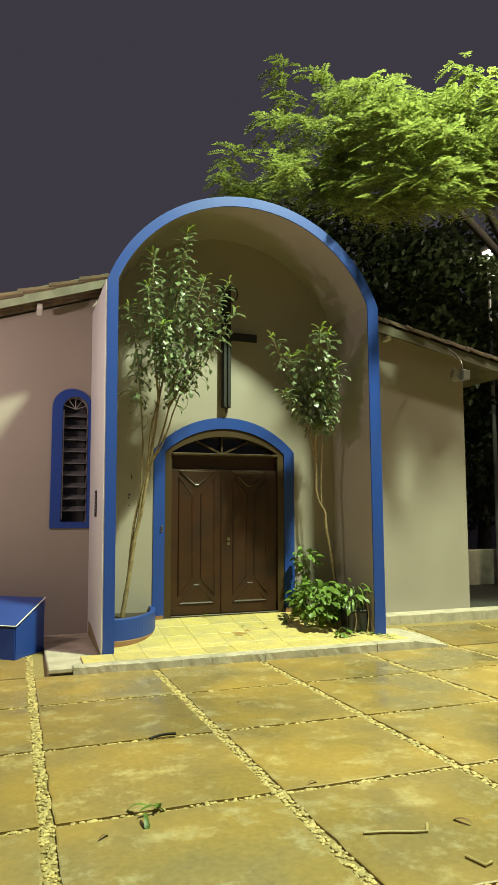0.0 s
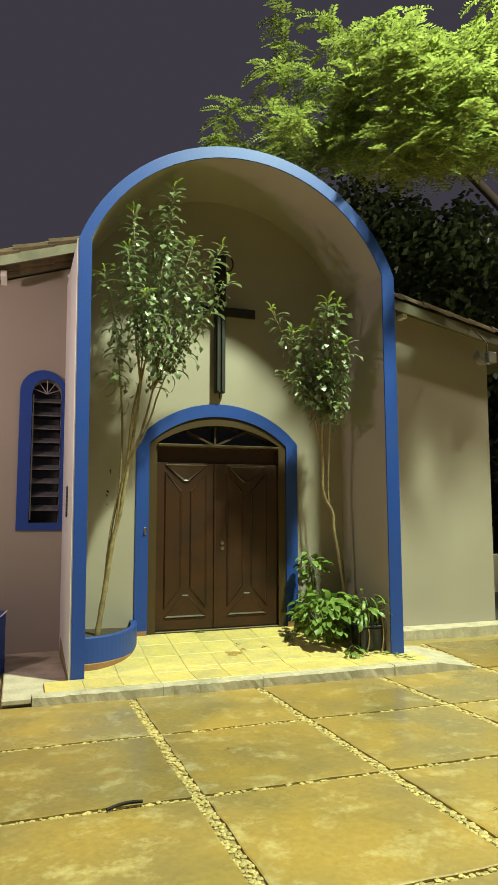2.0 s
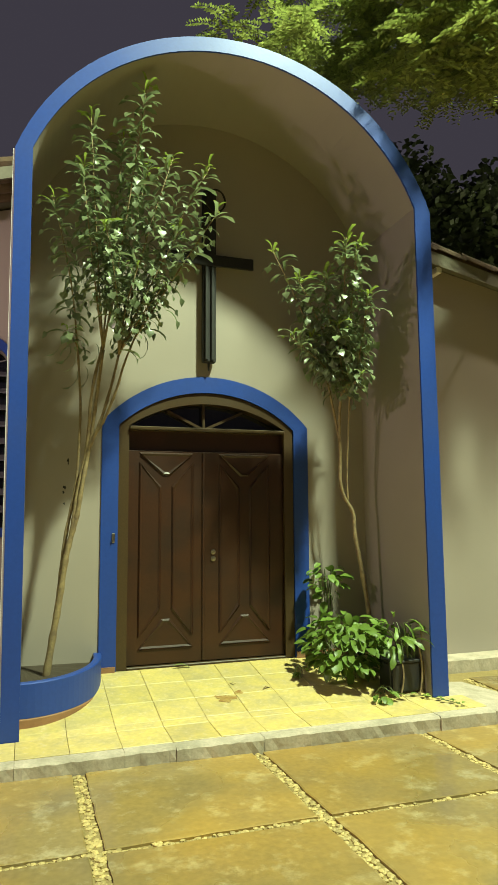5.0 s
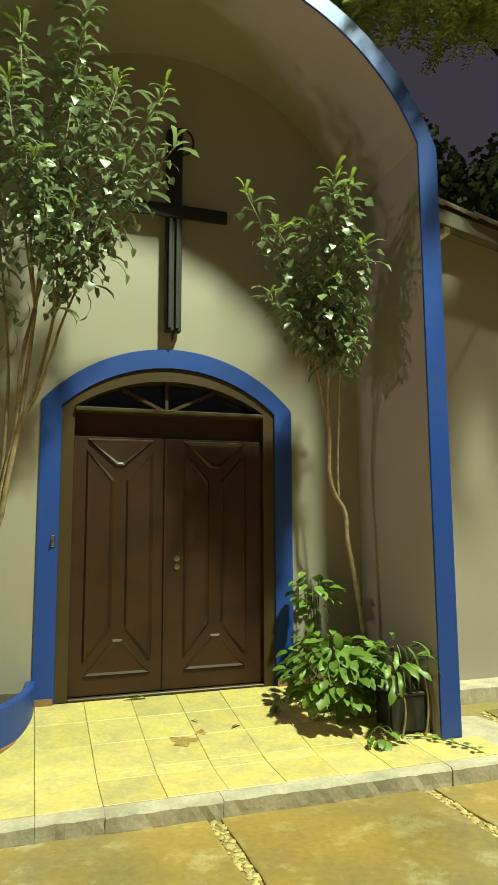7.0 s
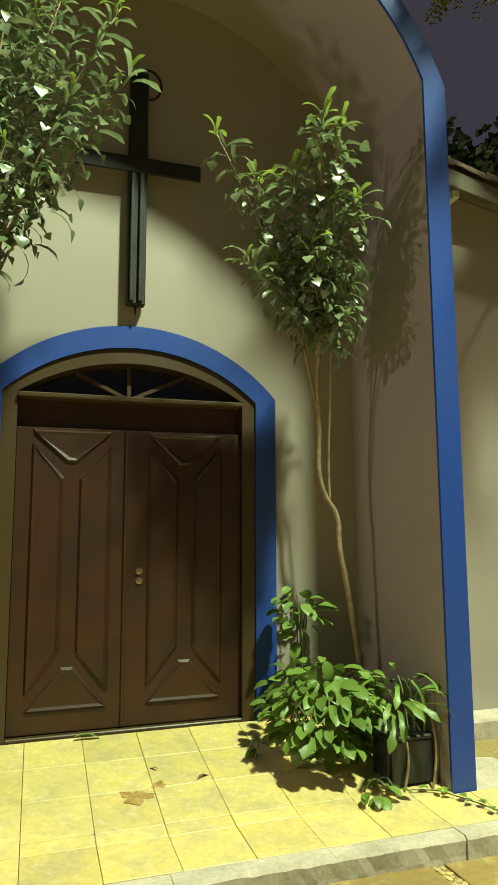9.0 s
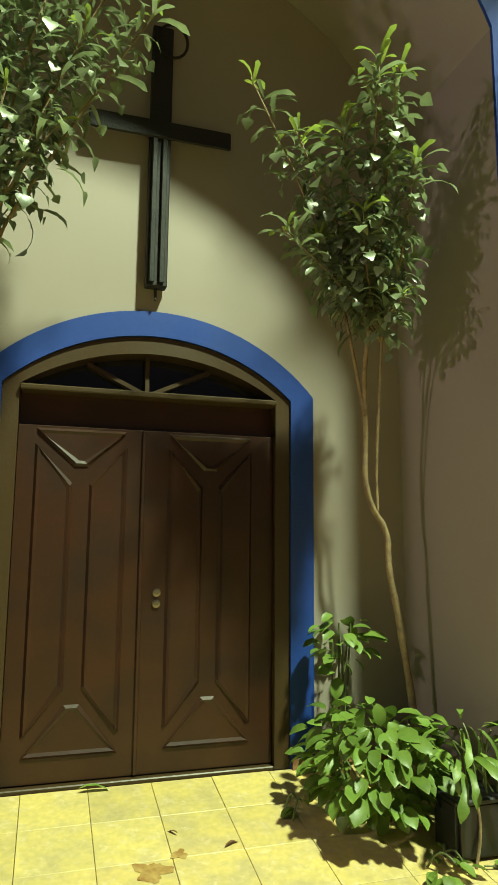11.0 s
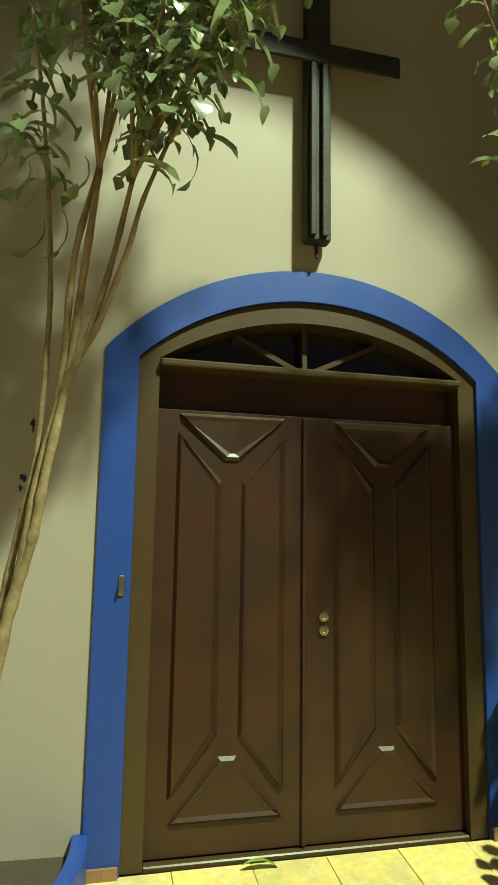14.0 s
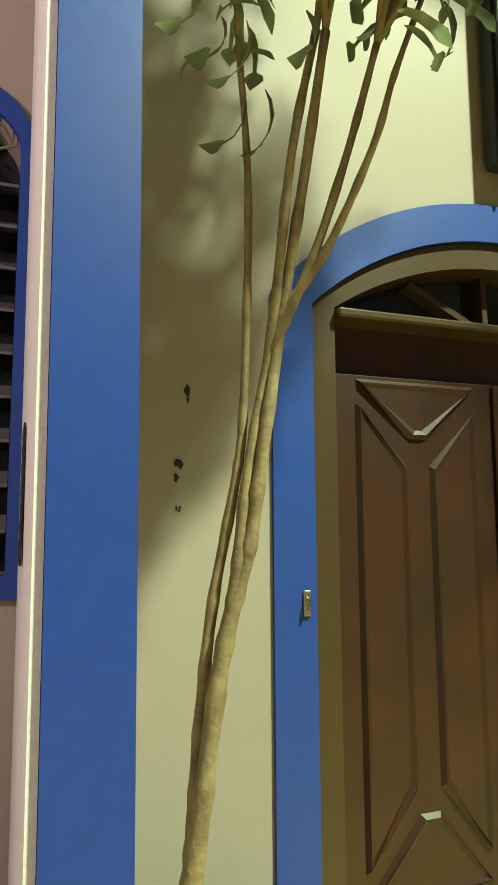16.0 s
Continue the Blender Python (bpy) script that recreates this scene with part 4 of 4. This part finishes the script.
# low garden wall, hedge and lamp beyond the chapel corner
tagged(part("garden_wall", box(4.6, 14.0, 4.2, 4.45, -0.3, 0.75, 0.02), M["concrete"]), "low grey garden wall beyond the chapel corner", "wall", kind="structure")
for k, (hx, hy, hz, hr) in enumerate(((9.2, 6.0, 4.6, 2.6), (12.5, 7.5, 4.5, 3.0), (6.4, 8.5, 7.4, 3.4), (10.6, 9.0, 7.6, 3.4), (4.2, 11.0, 8.2, 3.4), (7.6, 5.6, 6.6, 2.3))):
    hedge = empty("background_tree", (hx, hy, -0.2), "leafy tree beyond the garden wall, shade put into its leaf colour", "tree", "garden trees")
    part("trunk", tube([(0, 0, -0.2), (0.1, 0, 1.5), (0.05, 0.1, hz - 0.8)], [0.22, 0.18, 0.12], 10), M["darkbark"], hedge, smooth=True)
    vs, fs = [], []
    for i in range(int(1150 * hr * hr)):
        v = Vector((rng.gauss(0, 1), rng.gauss(0, 1), rng.gauss(0, 1))).normalized() * hr * rng.uniform(0.55, 1.0) ** 0.6
        q = Vector((v.x, v.y, hz + v.z * 1.15 + 0.4 * math.sin(v.x * 3) * math.cos(v.y * 3)))
        o = Vector((rng.uniform(-1, 1), rng.uniform(-1, 1), rng.uniform(-1, 0.3))).normalized()
        s = o.cross(Vector((0.3, 0.5, 0.8))).normalized() * 0.06
        base = len(vs)
        vs += [q[:], (q + o * 0.1 + s)[:], (q + o * 0.22)[:], (q + o * 0.1 - s)[:]]
        fs.append((base, base + 1, base + 2, base + 3))
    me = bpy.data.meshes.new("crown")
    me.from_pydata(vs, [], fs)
    # darkened leaf copy: dimness of the far trees is in the colour
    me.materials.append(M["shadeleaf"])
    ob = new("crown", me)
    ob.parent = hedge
    tagged(ob, kind="stuff")

lamp_post = empty("garden_lamp", (8.0, 3.9, -0.1), "garden lamp on a thin pole glowing between the leaves", "lamp")
part("pole", tube([(0, 0, -0.1), (0, 0, 8.2)], [0.06, 0.04], 10), M["iron"], lamp_post)
head = part("head", box(-0.16, 0.16, -0.20, 0.10, 8.2, 8.34, 0.03), M["iron"], lamp_post)
part("lens", box(-0.11, 0.11, -0.17, 0.06, 8.15, 8.195, 0.01), M["glow"], head, "glowing lamp lens")

# ---- fallen leaves and twigs ----
def fallen(at, yaw, length, kind, material, label):
    me = leaf_data("fallen_leaf", kind, length, material, 3)
    ob = new("fallen_leaf", me)
    ob.matrix_basis = Matrix.Translation(at) @ Matrix.Rotation(yaw, 4, "Z") @ Matrix.Rotation(0.12, 4, "Y")
    return tagged(ob, label, "leaf", "fallen leaves")


for x, y, yaw, L in ((-2.26, -5.50, 0.4, 0.20), (-2.20, -5.46, 2.5, 0.17), (-2.24, -5.52, -1.6, 0.16), (-2.17, -5.50, 1.2, 0.15)):
    fallen((x, y, paving(x, y) + 0.035), yaw, L, "blade", M["bigleaf"], "green fallen leaf lying on the wet paving")
fallen((-0.42, -0.06, porch(-0.06) + 0.03), 0.1, 0.30, "strap", M["bigleaf"], "long green leaf lying along the door threshold")
for x, y, yaw, L in ((-1.20, -5.38, 0.3, 0.09), (-0.62, -6.2, 2.0, 0.16), (0.26, -0.70, 0.6, 0.14), (0.05, -0.55, 2.2, 0.10), (-2.5, -5.7, 0.8, 0.09), (-0.9, -5.5, 1.8, 0.06), (0.1, -4.9, 0.4, 0.05), (-1.0, -3.4, 1.0, 0.05)):
    z = porch(y) + 0.012 if y > -1.6 else paving(x, y) + 0.012
    fallen((x, y, z), yaw, L, "blade", M["dryleaf"], "small brown dry leaf lying on the floor")
tagged(part("twig", tube(curve((-1.95, -4.18, paving(-1.9, -4.2) + 0.012), (-1.74, -4.14, paving(-1.9, -4.2) + 0.014), (0, 0.015, 0.006)), 0.011, 6), M["darkbark"]), "short dark twig on the paving", "twig")

# pale dry stalk on the slabs and a vine runner on the porch edge
SZ = lambda x, y: (x, y, paving(x, y) + 0.008)
for line in ([(-1.21, -6.09), (-1.08, -6.12), (-0.96, -6.165), (-0.89, -6.185), (-0.84, -6.11)], [(-0.87, -6.47), (-0.84, -6.58), (-0.79, -6.56)]):
    tagged(part("dry_stalk", tube([SZ(*p) for p in line], 0.008, 6), M["pebble"]), "pale dry stalk lying on the wet paving", "stalk", "dry stalks")
runner = empty("vine_runner", (1.40, -1.12, porch(-1.12)), "thin vine runner with small leaves creeping over the porch edge", "vine")
run = [(0.05, 0.0, 0.02), (0.20, -0.04, 0.012), (0.27, -0.15, 0.010), (0.33, -0.26, 0.008), (0.37, -0.38, 0.008)]
part("stem", tube(flowing(run, 4), 0.004, 5), M["stalk"], runner)
sprout = leaf_data("leaf", "oval", 0.055, M["bigleaf"], 5)
for k, (x, y, z) in enumerate(flowing(run, 3)[1:]):
    lf = new("leaf", sprout)
    lf.parent = runner
    lf.matrix_basis = Matrix.Translation((x, y, z + 0.008)) @ Matrix.Rotation(k * 2.3, 4, "Z") @ Matrix.Rotation(-0.25, 4, "Y")

# ---- porch tiles ----
TS, TX = 0.363, -1.096
rows_y = [-0.004, -0.357, -0.72, -1.083, -1.188, -1.545]


def tile_block(x0, x1, y0, y1, zf, t=0.012, c=0.002):
    """A floor tile with chamfered edges following the floor's slope."""
    bm = bmesh.new()
    lo = [bm.verts.new((x, y, zf(y) - t)) for x, y in ((x0, y0), (x1, y0), (x1, y1), (x0, y1))]
    md = [bm.verts.new((x, y, zf(y) - c)) for x, y in ((x0, y0), (x1, y0), (x1, y1), (x0, y1))]
    up = [bm.verts.new((x, y, zf(y))) for x, y in ((x0 + c, y0 + c), (x1 - c, y0 + c), (x1 - c, y1 - c), (x0 + c, y1 - c))]
    for a, b in ((lo, md), (md, up)):
        for k in range(4):
            bm.faces.new((a[k], a[(k + 1) % 4], b[(k + 1) % 4], b[k]))
    bm.faces.new(up)
    return bm


rng = random.Random(8)
for j in range(5):
    ya, yb = rows_y[j + 1] + 0.0015, rows_y[j] - 0.0015
    for k in range(-3, 10):
        xa, xb = TX + k * TS + 0.0015, TX + (k + 1) * TS - 0.0015
        left, right = (PLI, PRI) if j < 4 else (-2.30, 1.99)
        xa, xb = max(xa, left + 0.002), min(xb, right - 0.002)
        if xb - xa < 0.03:
            continue
        dz = rng.uniform(-0.0012, 0.0012)
        part("tile", tile_block(xa, xb, ya, yb, lambda y: porch(y) + dz), M["tile"], floor)

for sx, sy, sr, seed in ((-0.12, -0.80, 0.10, 1), (0.03, -0.70, 0.05, 4)):
    q = random.Random(seed)
    bm = bmesh.new()
    ring = []
    for k in range(48):
        a = k * 2 * math.pi / 48
        r = sr * (0.8 + 0.18 * math.sin(3 * a + seed) + 0.14 * math.sin(5 * a + 2 * seed) + q.uniform(-0.10, 0.10))
        ring.append(bm.verts.new((sx + math.cos(a) * r, sy + math.sin(a) * r * 0.85, 0)))
    for v in ring:
        v.co.z = porch(v.co.y) + 0.0016
    bm.faces.new(ring)
    tagged(part("stain", bm, M["stain"]), "brown damp stain on the porch tiles", "stain", "floor stains", "structure")

# ---- forecourt slabs with pebble joints ----
bm = bmesh.new()
gx, gy = [-8.1, 0.0, 7.98], [-11.9, -6.0, -3.0, -1.6, 0.09]
gv = [[bm.verts.new((x, y, paving(x, y) - 0.016)) for x in gx] for y in gy]
for j in range(len(gy) - 1):
    for i in range(len(gx) - 1):
        bm.faces.new((gv[j][i], gv[j][i + 1], gv[j + 1][i + 1], gv[j + 1][i]))
pavement = part("pavement", bm, M["mortar"])
tagged(pavement, "forecourt of wet ochre stone slabs with pebble joints", "pavement", kind="structure")
COLS = [-8.1, -6.76, -5.42, -4.08, -2.743, -1.405, -0.128, 1.27, 2.62, 3.96, 5.3, 6.64, 7.98]
LINES = [0.9, -0.36, -1.62, -2.857, -4.144, -5.431, -6.72, -8.0, -9.29, -10.58, -11.87]
G = 0.042
for i in range(len(COLS) - 1):
    for j in range(len(LINES) - 1):
        xa, xb, ya, yb = COLS[i] + G, COLS[i + 1] - G, LINES[j + 1] + G * 0.6, LINES[j] - G * 0.6
        if j == 2 and -2.6 < (xa + xb) / 2 < 2.4:
            yb = -1.63
        if j < 2 and -2.7 < (xa + xb) / 2 < 2.0:
            continue
        if j == 0:
            continue
        bm = bmesh.new()
        rng = random.Random(i * 31 + j)
        n = 10
        ring = []
        pts = [(xa + (xb - xa) * k / n, ya) for k in range(n)] + [(xb, ya + (yb - ya) * k / n) for k in range(n)] + [(xb - (xb - xa) * k / n, yb) for k in range(n)] + [(xa, yb - (yb - ya) * k / n) for k in range(n)]
        cx, cy = (xa + xb) / 2, (ya + yb) / 2
        for px, py in pts:
            q = rng.uniform(-0.007, 0.007)
            ring.append((px + q, py + rng.uniform(-0.007, 0.007)))
        lo = [bm.verts.new((x, y, paving(x, y) - 0.05)) for x, y in ring]
        up = [bm.verts.new((x, y, paving(x, y) - 0.003)) for x, y in ring]
        tp2 = [bm.verts.new((x + (cx - x) * 0.015, y + (cy - y) * 0.015, paving(x, y))) for x, y in ring]
        m = len(ring)
        for a, b in ((lo, up), (up, tp2)):
            for k in range(m):
                bm.faces.new((a[k], a[(k + 1) % m], b[(k + 1) % m], b[k]))
        bm.faces.new(tp2)
        part("slab", bm, M["slab"], pavement)

rng = random.Random(17)
ico = bmesh.new()
bmesh.ops.create_icosphere(ico, subdivisions=1, radius=1.0)
iv = [v.co.copy() for v in ico.verts]
iface = [tuple(v.index for v in f.verts) for f in ico.faces]
ico.free()
vs, fs = [], []


def pebble(x, y):
    r = rng.uniform(0.010, 0.021)
    turn = Matrix.Rotation(rng.uniform(0, 6.28), 3, "Z")
    sx, sy, sz = r * rng.uniform(0.9, 1.6), r, r * rng.uniform(0.5, 0.8)
    z = paving(x, y) - 0.014 + rng.uniform(-0.003, 0.003)
    base = len(vs)
    vs.extend([((turn @ Vector((v.x * sx, v.y * sy, v.z * sz))) + Vector((x, y, z)))[:] for v in iv])
    fs.extend([tuple(i + base for i in f) for f in iface])


for cx in COLS[2:10]:
    y = -1.68 if -2.6 < cx < 2.4 else -0.4
    while y > -9.5:
        for _ in range(3):
            pebble(cx + rng.uniform(-0.036, 0.036), y + rng.uniform(-0.012, 0.012))
        y -= 0.030
for ly in LINES[3:8]:
    x = -5.4
    while x < 5.3:
        for _ in range(1 + (rng.random() < 0.5)):
            pebble(x + rng.uniform(-0.012, 0.012), ly + rng.uniform(-0.020, 0.020))
        x += 0.030
me = bpy.data.meshes.new("pebbles")
me.from_pydata(vs, [], fs)
me.materials.append(M["pebble"])
ob = new("pebbles", me)
ob.parent = pavement
tagged(ob, kind="stuff")
